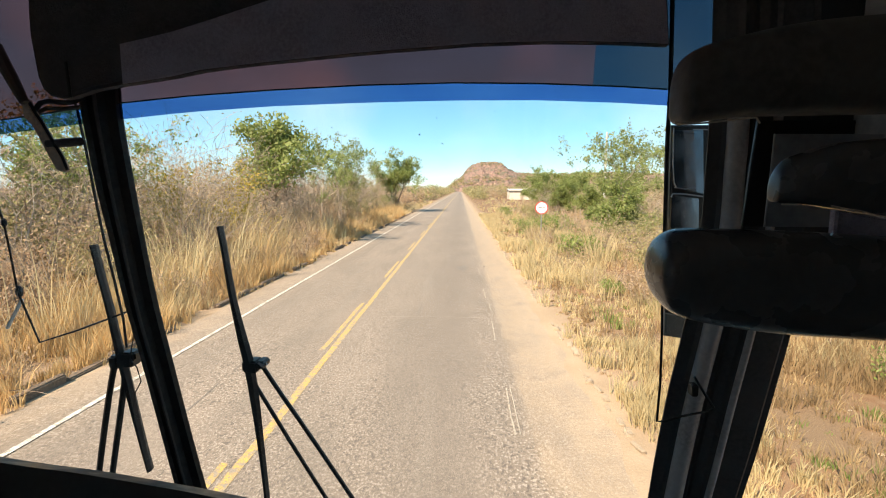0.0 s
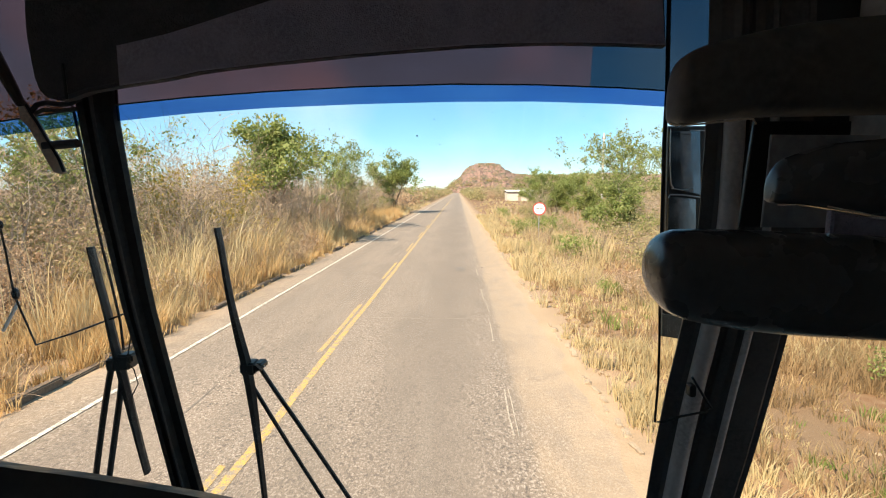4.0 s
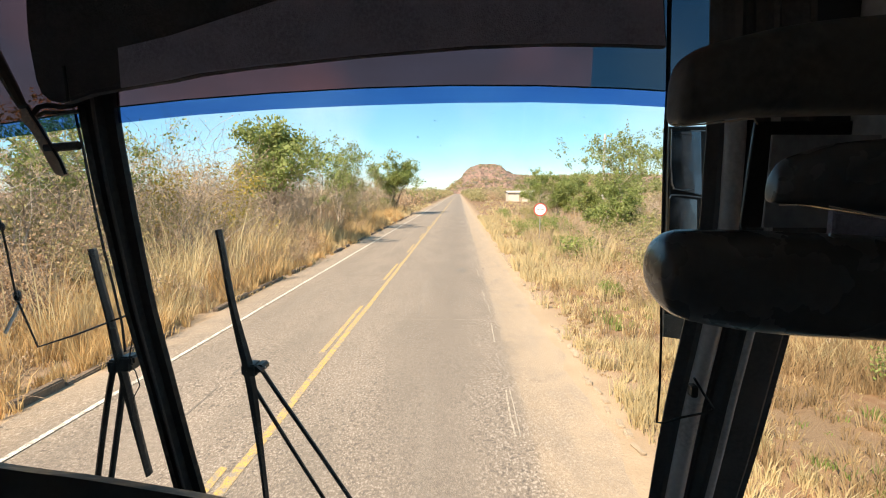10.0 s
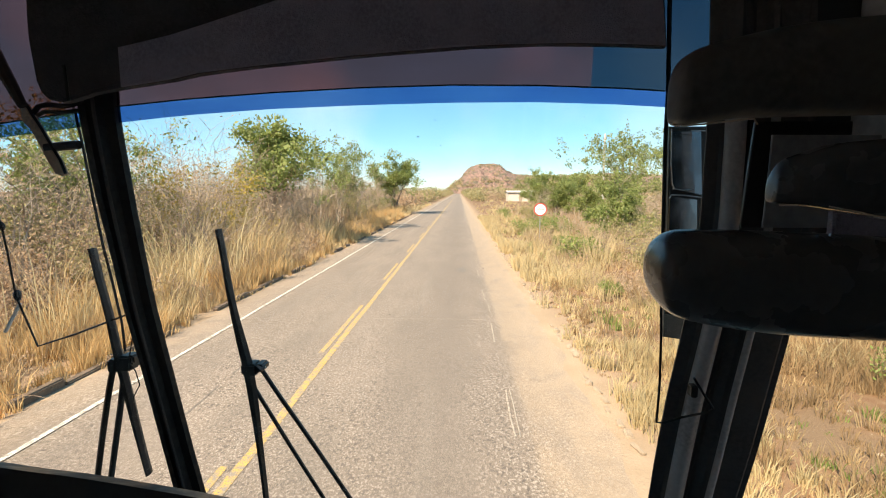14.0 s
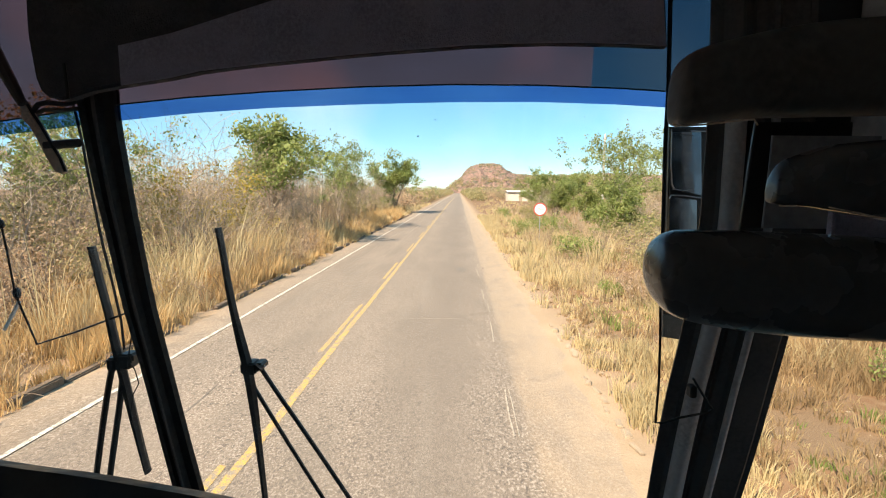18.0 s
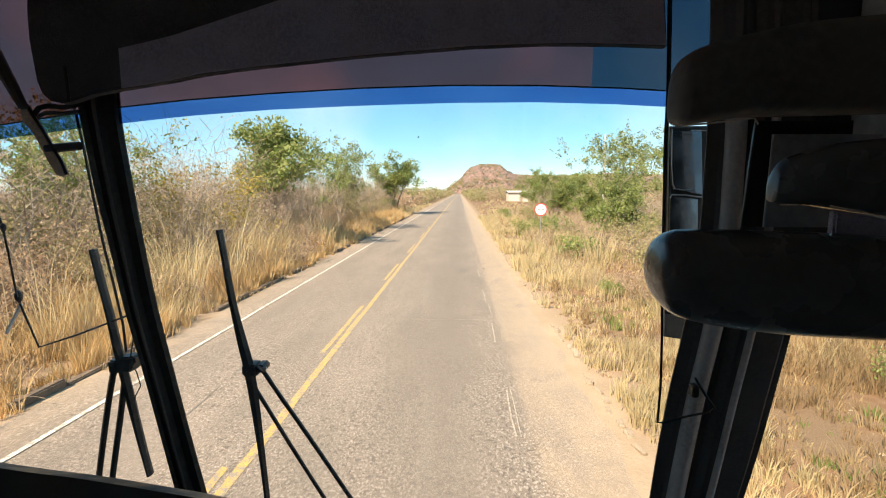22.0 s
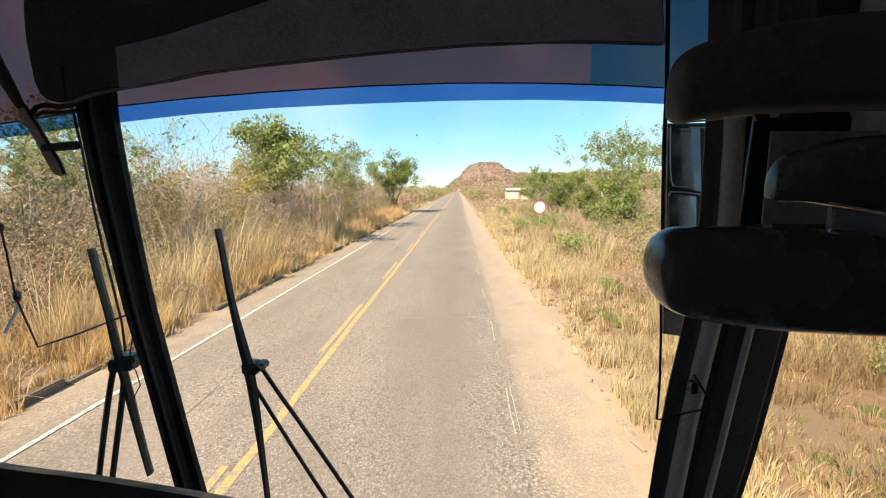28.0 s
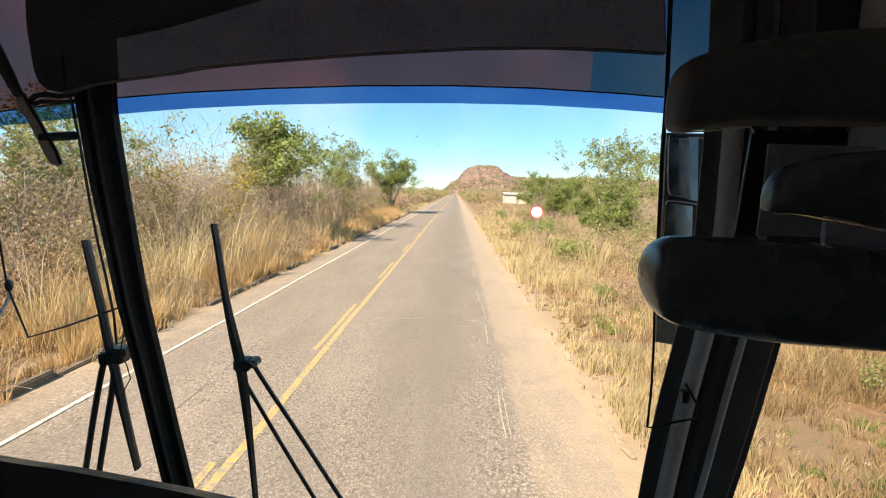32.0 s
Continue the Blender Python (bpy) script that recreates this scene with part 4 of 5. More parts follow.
kinds = {
    "bare": [plant("bare_tree", 10 + i, "leafless grey dry tree with thin branching twigs", "tree", "dry roadside trees", 5.0 + 0.35 * i, 4 + i % 3, 3, M_GREYBARK,
                   M_DRYLEAF, 0.045, 3, 0.06, 0.038, 0.3, 2, 0.5, 0.32) for i in range(4)],
    "sapling": [plant("bare_sapling", 20 + i, "slender upright leafless sapling with pale bark", "tree", "bare saplings", 4.6 + 0.6 * i, 3 + i, 2, M_GREYBARK,
                      M_DRYLEAF, 0.05, 2, 0.04, 0.024, 0.15, 2, 0.35, 0.5, 0.5) for i in range(3)],
    "scrub": [plant("dry_bush", 30 + i, "dry brown thorny bush with sparse withered leaves", "bush", "dry roadside bushes", 2.4 + 0.3 * i, 6, 2, M_BROWNBARK,
                    M_DRYLEAF, 0.06, 7, 0.13, 0.022, 0.55, 2, 0.9, 0.36) for i in range(3)],
    "olive": [plant("olive_bush", 50 + i, "dusty olive-green bush with small leaves", "bush", "green roadside bushes", 2.9 + 0.4 * i, 6, 2, M_BROWNBARK,
                    M_OLIVELEAF, 0.082, 9, 0.17, 0.026, 0.5, 2, 1.0, 0.36) for i in range(3)],
    "weed": [plant("dry_weed", 60 + i, "low brown twiggy weed among dry grass", "weed", "dry weeds", 0.9 + 0.25 * i, 7, 1, M_BROWNBARK,
                   M_DRYLEAF, 0.04, 6, 0.08, 0.009, 0.5, 2, 0.9, 0.5) for i in range(3)],
    "tree": [plant("green_tree", 70 + i, "green leafy tree with a forked brown trunk", "tree", "green trees", 6.2 + 0.7 * i, 1 + i, 4, M_BROWNBARK,
                   M_GREENLEAF, 0.125, 15, 0.2, 0.14, 0.32, 2, 1.0, 0.36) for i in range(3)],
    "airy": [plant("airy_tree", 80 + i, "slender tree with a thin airy green crown", "tree", "airy trees", 7.4 + 0.5 * i, 1 + i, 4, M_GREYBARK,
                   M_GREENLEAF, 0.1, 8, 0.11, 0.1, 0.22, 2, 0.75, 0.42) for i in range(2)],
    "shrub": [plant("green_shrub", 90 + i, "low bright green leafy shrub on sandy soil", "shrub", "low green shrubs", 0.85 + 0.25 * i, 8, 1, M_BROWNBARK,
                    M_SHRUBLEAF, 0.07, 12, 0.13, 0.012, 0.9, 3, 1.0, 0.45) for i in range(3)],
}
used = set()


def put(kind, i, x, y, size=1.0, turn=0.0, tall=1.0):
    """Stand a plant of that kind at (x, y)."""
    src = kinds[kind][i % len(kinds[kind])]
    m = pose(x, y, ground_height(x, y) - 0.02, 0, 0, turn) @ Matrix.Diagonal((size, size, size * tall, 1))
    if src.name not in used:
        used.add(src.name)
        src.matrix_world = m
        src.scale = (1, 1, 1)
        src.matrix_basis = m
        return src
    keep = src.scale.copy()
    src.scale = (1, 1, 1)
    ob = copy_thing(src, m)
    src.scale = keep
    return ob


rnd = random.Random(4)
# dry wood along the far side of the road
for row, (x0, first, gap) in enumerate(((-10.2, 4.5, 1.9), (-12.0, 5.5, 2.2), (-14.2, 7.0, 2.5), (-17.0, 6.0, 3.2))):
    y = first
    while y < (95 if row < 2 else 60):
        kind = rnd.choices(("bare", "scrub", "olive"), ((2, 6, 1.6) if row == 0 else (5, 2.5, 1.6) if row == 1 else (6, 1, 2.0)))[0]
        big = rnd.uniform(0.6, 0.95) if row == 0 else rnd.uniform(0.7, 1.05)
        big *= 0.85 if y < 9 else 1.0 if y < 13 else 1.08
        if rnd.random() < 0.16 and y > 16 and kind == "bare":
            big *= 1.25
        put(kind, rnd.randrange(4), x0 + rnd.uniform(-1.0, 0.7), y + rnd.uniform(-0.7, 0.7), big, rnd.uniform(0, 360), rnd.uniform(0.85, 1.1))
        y += gap * rnd.uniform(0.7, 1.35) * (1.0 if y < 45 else 1.7)
for x, y, i, s in ((-17.0, 40, 1, 1.1), (-9.4, 70, 2, 1.12), (-12, 48, 1, 0.8), (-10.6, 27, 0, 1.18), (-19, 22, 1, 0.9), (-18, 12, 2, 0.75), (-13, 58, 0, 0.9)):
    put("tree", i, x, y, s, rnd.uniform(0, 360))
for x, y, i, s in ((-9.9, 40, 1, 0.95), (-10.6, 36.5, 0, 1.0), (-13.5, 15.5, 1, 0.8)):
    put("airy", i, x, y, s, rnd.uniform(0, 360))

for k in range(22):
    y = 10 + 1.9 * k + rnd.uniform(-0.7, 0.7)
    put("sapling", rnd.randrange(3), rnd.uniform(-12.0, -8.9), y, rnd.uniform(0.6, 1.0) if y > 14 else rnd.uniform(0.45, 0.65), rnd.uniform(0, 360))
for x, y, i, s in ((-9.6, 17.5, 2, 0.95), (-9.3, 28, 0, 1.0), (-9.2, 41, 3, 1.0)):
    put("bare", i, x, y, s, rnd.uniform(0, 360))

for x, y, i, s in ((-12.4, 18.5, 1, 1.12), (-13.6, 24, 3, 1.25), (-11.8, 31, 2, 1.25), (-11.0, 21.5, 0, 1.1), (-12.8, 14.0, 3, 1.0), (-12.2, 10.5, 2, 0.85), (-11.0, 27, 1, 1.15), (-14.5, 20, 0, 1.25)):
    put("bare", i, x, y, s, rnd.uniform(0, 360))
for _ in range(46):
    y = 3.5 + 40 * rnd.random() ** 1.3
    put("weed", rnd.randrange(3), rnd.uniform(-10.2, -7.0), y, rnd.uniform(0.6, 1.3), rnd.uniform(0, 360))

# verge and scrub on the near side
for _ in range(30):
    put("weed", rnd.randrange(3), rnd.uniform(3.6, 10.5), rnd.uniform(7.5, 36), rnd.uniform(0.4, 1.0), rnd.uniform(0, 360))
for k, (x, y) in enumerate(((9.0, 10.2), (10.6, 11.6), (8.4, 12.8), (11.8, 10.0), (10.0, 14.0))):
    put("scrub", k, x, y, rnd.uniform(0.4, 0.6), rnd.uniform(0, 360))
for _ in range(27):
    x, y = rnd.uniform(4.4, 9.6), rnd.uniform(12, 75)
    put("shrub", rnd.randrange(3), x, y, rnd.uniform(0.3, 0.95), rnd.uniform(0, 360))
for _ in range(84):
    y = rnd.uniform(12, 95)
    x = rnd.uniform(8.5, 26)
    if y > 45 and 0.075 < x / y < 0.15:
        x += 9
    kind = rnd.choices(("scrub", "olive", "bare"), (6, 3, 1.6))[0]
    put(kind, rnd.randrange(4), x, y, rnd.uniform(0.45, 0.85) if x < 13 else rnd.uniform(0.65, 1.0), rnd.uniform(0, 360))
for k, (x, y) in enumerate(((6.4, 15.0), (7.4, 18.5), (6.9, 23.0), (8.0, 21.0), (7.0, 30.0), (7.6, 37.0), (6.6, 45.0), (8.4, 14.0), (7.2, 54.0))):
    put("olive" if k % 3 == 0 else "scrub", k, x, y, 0.62 + 0.05 * (k % 4), rnd.uniform(0, 360))
for x, y, i, s in ((5.4, 21.5, 1, 1.05), (6.6, 34, 2, 1.15)):
    put("shrub", i, x, y, s, rnd.uniform(0, 360))
for x, y, i, s in ((5.2, 8.3, 1, 0.34), (7.2, 7.6, 2, 0.5), (7.9, 8.3, 1, 0.36), (8.3, 6.3, 0, 0.4), (9.2, 8.6, 0, 0.6), (10.2, 10.5, 1, 0.7), (5.8, 11.5, 2, 0.6)):
    put("shrub", i, x, y, s, rnd.uniform(0, 360))
for x, y, i, s in ((9.6, 33, 0, 1.0), (12.6, 36, 1, 0.95), (16.5, 44, 0, 1.05)):
    put("airy", i, x, y, s, rnd.uniform(0, 360))
for x, y, i, s in ((9.6, 28, 1, 0.62), (12.3, 62, 2, 0.8), (14, 84, 1, 0.95), (21, 62, 0, 0.85), (18.5, 56, 2, 0.72), (11.6, 54, 1, 0.7), (13, 47, 1, 0.72), (16, 70, 0, 0.9)):
    put("tree", i, x, y, s, rnd.uniform(0, 360))

# dry grass
def grass(name, seed, count, spot, tall, material, label):
    rng = np.random.default_rng(seed)
    n_t = count // (26 if tall > 0.8 else 15)
    tx, ty = spot(rng, n_t)
    h = tall * (0.22 + 1.05 * rng.random(n_t) ** 1.4)
    h *= np.array([0.8 + 0.9 * noise.noise((a * 0.45, b * 0.22, seed)) for a, b in zip(tx, ty)]).clip(0.3, 1.5)
    k = rng.integers(0, n_t, count)
    ang, off = rng.uniform(0, 6.283, count), rng.random(count) ** 0.7 * (0.06 + 0.2 * h[k])
    px, py = tx[k] + np.cos(ang) * off, ty[k] + np.sin(ang) * off
    pz = np.zeros(count)
    hh = h[k] * rng.uniform(0.45, 1.1, count)
    lean = hh * rng.uniform(0.05, 0.6, count)
    la = ang + rng.normal(0, 0.7, count)
    w = 0.004 + 0.0035 * rng.random(count) + 0.00028 * py.clip(0, 60)
    wx, wy = -np.sin(la + 1.2) * w, np.cos(la + 1.2) * w
    base = np.stack([px, py, pz], 1)
    side = np.stack([wx, wy, np.zeros(count)], 1)
    midp = base + np.stack([np.cos(la) * lean * 0.35, np.sin(la) * lean * 0.35, hh * 0.6], 1)
    tip = base + np.stack([np.cos(la) * lean, np.sin(la) * lean, hh], 1)
    ob = quads(name, np.stack([base - side, base + side, midp + side * 0.8, tip, midp - side * 0.8], 1), material)
    return tagged(ob, label, "grass", kind="stuff")


def strip(x0, x1, y0, y1, power, clump):
    def spot(rng, n):
        y = y0 + (y1 - y0) * rng.random(n * 3) ** 1.7
        x = x0 + (x1 - x0) * rng.random(n * 3) ** power
        dens = np.array([noise.noise((a * clump, b * clump * 0.6, 4)) for a, b in zip(x, y)])
        order = np.argsort(-(dens + rng.normal(0, 0.25, n * 3)))[:n]
        return x[order], y[order]
    return spot


grass("dry_grass", 1, 34000, strip(2.35, 8.5, 8.5, 60, 1.3, 0.55), 0.62, M_STRAW, "tall yellow dry grass on the sandy verge")
grass("dry_grass", 2, 13000, strip(3.2, 22, 10, 110, 1.0, 0.3), 0.7, M_STRAW, "yellow dry grass between the bushes")
grass("dry_grass", 3, 36000, strip(-6.75, -9.6, 2.5, 60, 1.1, 0.45), 1.0, M_GOLD, "golden dry grass along the kerb")
grass("dry_grass", 10, 16000, strip(-7.6, -11.5, 6, 75, 1.0, 0.35), 1.5, M_GOLD, "tall golden grass in front of the bushes")
grass("dry_grass", 4, 20000, strip(-6.8, -11.5, 4, 120, 1.1, 0.4), 0.8, M_STRAW, "yellow dry grass along the kerb")
grass("dry_grass", 11, 14000, strip(-6.7, -10.5, 3, 45, 1.1, 0.7), 0.75, M_RUSSET, "russet dry grass along the kerb")
grass("dry_grass", 6, 8000, strip(3.0, 9, 8, 45, 1.0, 0.8), 0.5, M_BROWNGRASS, "brown dead grass on the sandy verge")
grass("dry_grass", 13, 12000, strip(-6.7, -10.5, 3, 45, 1.0, 0.9), 0.6, M_BROWNGRASS, "brown dead weeds along the kerb")
grass("dry_grass", 14, 9000, strip(5.0, 14, 7.5, 16, 1.0, 0.5), 0.9, M_BROWNGRASS, "tall brown grass and weeds beside the verge")
grass("dry_grass", 15, 7000, strip(-6.42, -7.0, 3, 50, 1.0, 0.8), 0.34, M_GOLD, "short dry grass leaning over the kerb")
grass("dry_grass", 16, 9000, strip(-6.6, -10.5, 2.6, 11, 1.0, 1.6), 0.62, M_GOLD, "golden dry grass beside the kerb")
grass("grass_litter", 17, 7000, strip(3.0, 10, 3.8, 9.5, 1.0, 1.2), 0.11, M_STRAW, "straw litter on bare brown soil")
grass("dry_grass", 12, 7000, strip(3.2, 10, 4.0, 11, 1.0, 0.5), 0.3, M_BROWNGRASS, "sparse short dead grass on bare brown soil")
grass("dry_grass", 18, 5200, strip(2.45, 3.9, 4.2, 10, 1.0, 1.3), 0.42, M_STRAW, "straw-yellow grass at the edge of the sandy shoulder")
grass("dry_grass", 19, 5500, strip(3.7, 9.5, 3.6, 10, 0.9, 0.9), 0.55, M_RUSSET, "tangled russet grass on brown soil")
grass("dry_grass", 20, 9500, strip(3.9, 9.5, 3.8, 10, 0.9, 0.6), 0.62, M_BROWNGRASS, "tangled brown dead grass on brown soil")
grass("dry_grass", 21, 9000, strip(4.2, 10, 10, 40, 1.0, 0.35), 1.05, M_STRAW, "tall pale straw among the bushes")
grass("dry_grass", 23, 9000, strip(3.4, 26, 42, 170, 0.9, 0.12), 1.0, M_STRAW, "pale straw in the open ground beyond the bushes")
grass("tall_grass", 24, 3200, strip(-7.7, -9.2, 9, 34, 1.0, 0.8), 2.3, M_STRAW, "tall pale plumes of dry grass above the kerb")
grass("green_grass", 22, 1500, strip(4.2, 9, 4.5, 10, 1.0, 0.7), 0.3, M_SHRUBLEAF, "few green weeds in the dry grass")
grass("green_grass", 7, 6000, strip(3.4, 9, 11, 40, 1.0, 0.4), 0.4, M_SHRUBLEAF, "patchy green weeds on the verge")
grass("dry_stalks", 8, 11000, strip(5.5, 18, 9, 70, 1.0, 0.25), 1.3, M_RUSSET, "tall dry brown stalks between the bushes")
grass("dry_stalks", 9, 9000, strip(6.5, 22, 10, 80, 1.0, 0.25), 1.2, M_TWIG, "dense dry twigs and dead stalks")
grass("grass_litter", 5, 11000, strip(2.5, 13, 3.2, 26, 1.2, 0.9), 0.16, M_BROWNGRASS, "short brown litter and dead stalks")

# stones and fallen branches on the verges
stone_v = []
rng = np.random.default_rng(21)
belt = np.array([[math.cos(a), math.sin(a), 0.0] for a in (2 * math.pi * k / 7 for k in range(7))])
for _ in range(900):
    x = rng.uniform(2.3, 9) if rng.random() < 0.75 else rng.uniform(-9, -6.6)
    y, r = 2.5 + 30 * rng.random() ** 1.7, 0.008 + 0.038 * rng.random() ** 5
    c = np.array([x, y, ground_height(x, y) + r * 0.1])
    flat = rng.uniform(0.45, 0.8)
    low = belt * r * rng.uniform(0.8, 1.15, (7, 1)) * (1, rng.uniform(0.6, 1), 1) + c
    high = (low - c) * rng.uniform(0.5, 0.8, (7, 1)) + c + (0, 0, r * flat)
    tip = c + (0, 0, r * flat * 1.2)
    for k in range(7):
        m = (k + 1) % 7
        stone_v += [[low[k], low[m], high[m]], [low[k], high[m], high[k]], [high[k], high[m], tip]]
tagged(quads("stones", np.array(stone_v), M_STONE), "small pale stones scattered on the sandy verge", "stones", kind="stuff")
for k in range(16):
    x, y = (rnd.uniform(3.8, 8.5), rnd.uniform(10, 26)) if k < 12 else (rnd.uniform(-8.5, -7.2), rnd.uniform(5, 20))
    segs, tips = [], []
    grow(rnd, (x, y, 0.05), (rnd.uniform(-1, 1), rnd.uniform(-1, 1), 0.12), rnd.uniform(0.5, 1.0), rnd.uniform(0.015, 0.03), 1, segs, tips, 2, 0.25, -0.2)
    low = min(min(a.z, b.z) for a, b, _, _ in segs)
    segs = [(Vector((a.x, a.y, 0.03 + (a.z - low) * 0.5)), Vector((b.x, b.y, 0.03 + (b.z - low) * 0.5)), r, s) for a, b, r, s in segs]
    tagged(quads("dead_branch", twigs(segs), M_BROWNBARK), "dry brown fallen branch on sandy soil", "branch", "fallen branches")

# far scrub
def far_scrub(name, seed, count, area, size, leaf, label, per=130, leaf_size=0.3, long=1.7):
    rng = np.random.default_rng(seed)
    x, y = area(rng, count)
    h = size * rng.uniform(0.55, 1.25, count)
    k = np.repeat(np.arange(count), per)
    p = rng.normal(0, 1, (count * per, 3))
    p /= np.linalg.norm(p, axis=1)[:, None]
    p *= (rng.random(count * per) ** 0.4)[:, None]
    lump = 1 + 0.35 * np.sin(p[:, 0] * 5 + k) * np.cos(p[:, 1] * 4 + k * 1.7)
    c = np.stack([x[k] + p[:, 0] * h[k] * 0.75 * lump, y[k] + p[:, 1] * h[k] * 0.75, (h[k] * (0.52 + 0.5 * p[:, 2] * lump)).clip(0.05)], 1)
    v = leaves(rng, c, leaf_size, 0.1, long, -1.3 if long > 3 else 0.0, 0.42 if long < 3 else 0.075)
    return tagged(quads(name, v, leaf), label, "scrub", kind="stuff")


def sides(near, y0, y1, wide):
    def area(rng, n):
        y = y0 + (y1 - y0) * rng.random(n) ** 1.5
        s = np.where(rng.random(n) < 0.5, -1, 1)
        x = s * (near + (wide + 0.12 * (y - y0)) * rng.random(n) ** 1.4) - 2.0
        x = np.where(s > 0, x + 4.5, x)
        return np.where((x > 5) & (x < 26) & (y < 165), x + 22, x), y
    return area


far_scrub("far_scrub", 11, 800, sides(6.5, 85, 420, 40), 3.6, M_DRYLEAF, "distant dry brown scrub", 64)
far_scrub("far_scrub", 12, 420, sides(7.5, 85, 460, 50), 4.2, M_OLIVELEAF, "distant olive-green scrub", 90)
far_scrub("far_scrub", 14, 480, lambda rng, n: (-15 - 45 * rng.random(n) ** 1.3, 1 + 95 * rng.random(n)), 4.3, M_TWIG, "thicket of dry grey-brown twigs", 120, 0.15, 5.5)
far_scrub("far_scrub", 15, 240, lambda rng, n: (14 + 50 * rng.random(n) ** 1.2, 12 + 85 * rng.random(n)), 3.2, M_TWIG, "thicket of dry brown twigs", 110, 0.15, 5.0)
far_scrub("far_scrub", 16, 150, lambda rng, n: (np.where(rng.random(n) < 0.5, -8.2 - 3 * rng.random(n), 4.6 + 3 * rng.random(n)), 150 + 500 * rng.random(n) ** 1.4), 4.2, M_OLIVELEAF, "distant roadside bushes", 90, 0.34)
far_scrub("far_scrub", 17, 90, lambda rng, n: (8 + 150 * rng.random(n), 330 + 260 * rng.random(n)), 7.0, M_GREENLEAF, "distant green trees below the hill", 110, 0.5)
far_scrub("far_scrub", 18, 80, lambda rng, n: (np.linspace(150, 270, n) * (0.17 + 0.4 * rng.random(n)), np.linspace(150, 270, n)), 6.6, M_OLIVELEAF, "distant grove of dusty olive-green trees", 130, 0.32)
far_scrub("far_scrub", 19, 40, lambda rng, n: (np.linspace(180, 330, n) * (0.04 + 0.06 * rng.random(n)), np.linspace(180, 330, n)), 5.6, M_DRYLEAF, "distant brown trees beside the road", 110, 0.32)
far_scrub("far_scrub", 13, 110, sides(7.5, 120, 460, 60), 5.6, M_GREENLEAF, "distant green trees", 140)

# the flat-topped hill and the low ridge behind
def hill(name, x0, x1, y0, y1, profile, seed, label, nx=150, ny=34, step=5.0):
    """A rocky hill whose crest follows profile, (x, height) pairs; ledges every step metres."""
    bm = bmesh.new()
    rows = []
    for j in range(ny + 1):
        v = j / ny
        row = []
        for i in range(nx + 1):
            x, y = x0 + (x1 - x0) * i / nx, y0 + (y1 - y0) * v
            crest = float(np.interp(x, [a for a, _ in profile], [b for _, b in profile]))
            rise = min(1.0, 2.6 * min(v, 1 - v)) ** 0.8
            z = crest * rise
            z += crest * 0.12 * noise.noise((x * 0.03 + seed, y * 0.03, 1)) + crest * 0.05 * noise.noise((x * 0.11 + seed, y * 0.11, 4))
            k = z / step + 0.5 * noise.noise((x * 0.02, y * 0.02, seed))
            ledge = math.floor(k) + min(1.0, (k - math.floor(k)) * 1.9) - 0.5 * noise.noise((x * 0.02, y * 0.02, seed))
            z += 0.6 * (ledge * step - z) * min(1.0, max(0.0, z / (crest + 0.1) - 0.25) * 2)
            row.append(bm.verts.new((x + 2.2 * noise.noise((x * 0.2, y * 0.2, seed)), y + 2.2 * noise.noise((x * 0.2, y * 0.2, seed + 9)), z * min(1, 12 * min(v, 1 - v)) - 1.0)))
        rows.append(row)
    for a, b in zip(rows, rows[1:]):
        for i in range(nx):
            bm.faces.new((a[i], a[i + 1], b[i + 1], b[i]))
    tops = [v.co.copy() for row in rows[2:ny // 2] for v in row]
    tagged(link_mesh(name, bm, M_ROCK, smooth=False), label, "hill", kind="structure")
    return tops


tops = hill("hill", -30, 330, 690, 860, ((-30, 0), (-18, 6), (-7, 18), (3, 24), (9, 33), (18, 40), (32, 45), (50, 45.5), (66, 42), (78, 33), (94, 28), (120, 26), (170, 27), (220, 28), (280, 20), (330, 0)),
            1.0, "flat-topped red rocky hill with sparse scrub")
hill("hill", 120, 900, 1080, 1260, ((120, 0), (220, 34), (330, 45), (440, 41), (560, 47), (700, 36), (900, 0)), 5.0, "low brown ridge on the horizon", 110, 20, 9.0)

rng = np.random.default_rng(33)
base = np.array([tuple(tops[k]) for k in rng.integers(0, len(tops), 900)])
base = base[rng.random(len(base)) < np.where(base[:, 0] > 84, 1.0, np.where(base[:, 2] > 40, 0.3, np.where(base[:, 2] < 22, 0.9, 0.1)))]
c = np.repeat(base, 40, axis=0) + rng.normal(0, 1, (len(base) * 40, 3)) * (2.6, 2.2, 1.2)
tagged(quads("hill_scrub", leaves(rng, c, 0.95), M_OLIVELEAF), "sparse olive-green scrub on the slopes of the hill", "scrub", kind="stuff")

# pile of cut branches, a heap of sand and a bush with yellow leaves
segs, tips = [], []
for k in range(46):
    a = rnd.uniform(0, 6.283)
    start = Vector((8.3 + 1.3 * math.cos(a) * rnd.random(), 26 + 2.2 * math.sin(a) * rnd.random(), rnd.uniform(0.03, 0.5)))
    grow(rnd, start, (rnd.uniform(-1, 1), rnd.uniform(-1, 1), rnd.uniform(-0.1, 0.25)), rnd.uniform(0.6, 1.4), rnd.uniform(0.012, 0.03), 1, segs, tips, 2, 0.2, -0.1)
segs = [(Vector((a.x, a.y, max(0.03, a.z))), Vector((b.x, b.y, max(0.03, b.z))), r, s) for a, b, r, s in segs]
tagged(quads("brush_pile", twigs(segs), M_GREYBARK), "loose pile of cut dry branches on bare soil", "brush pile")

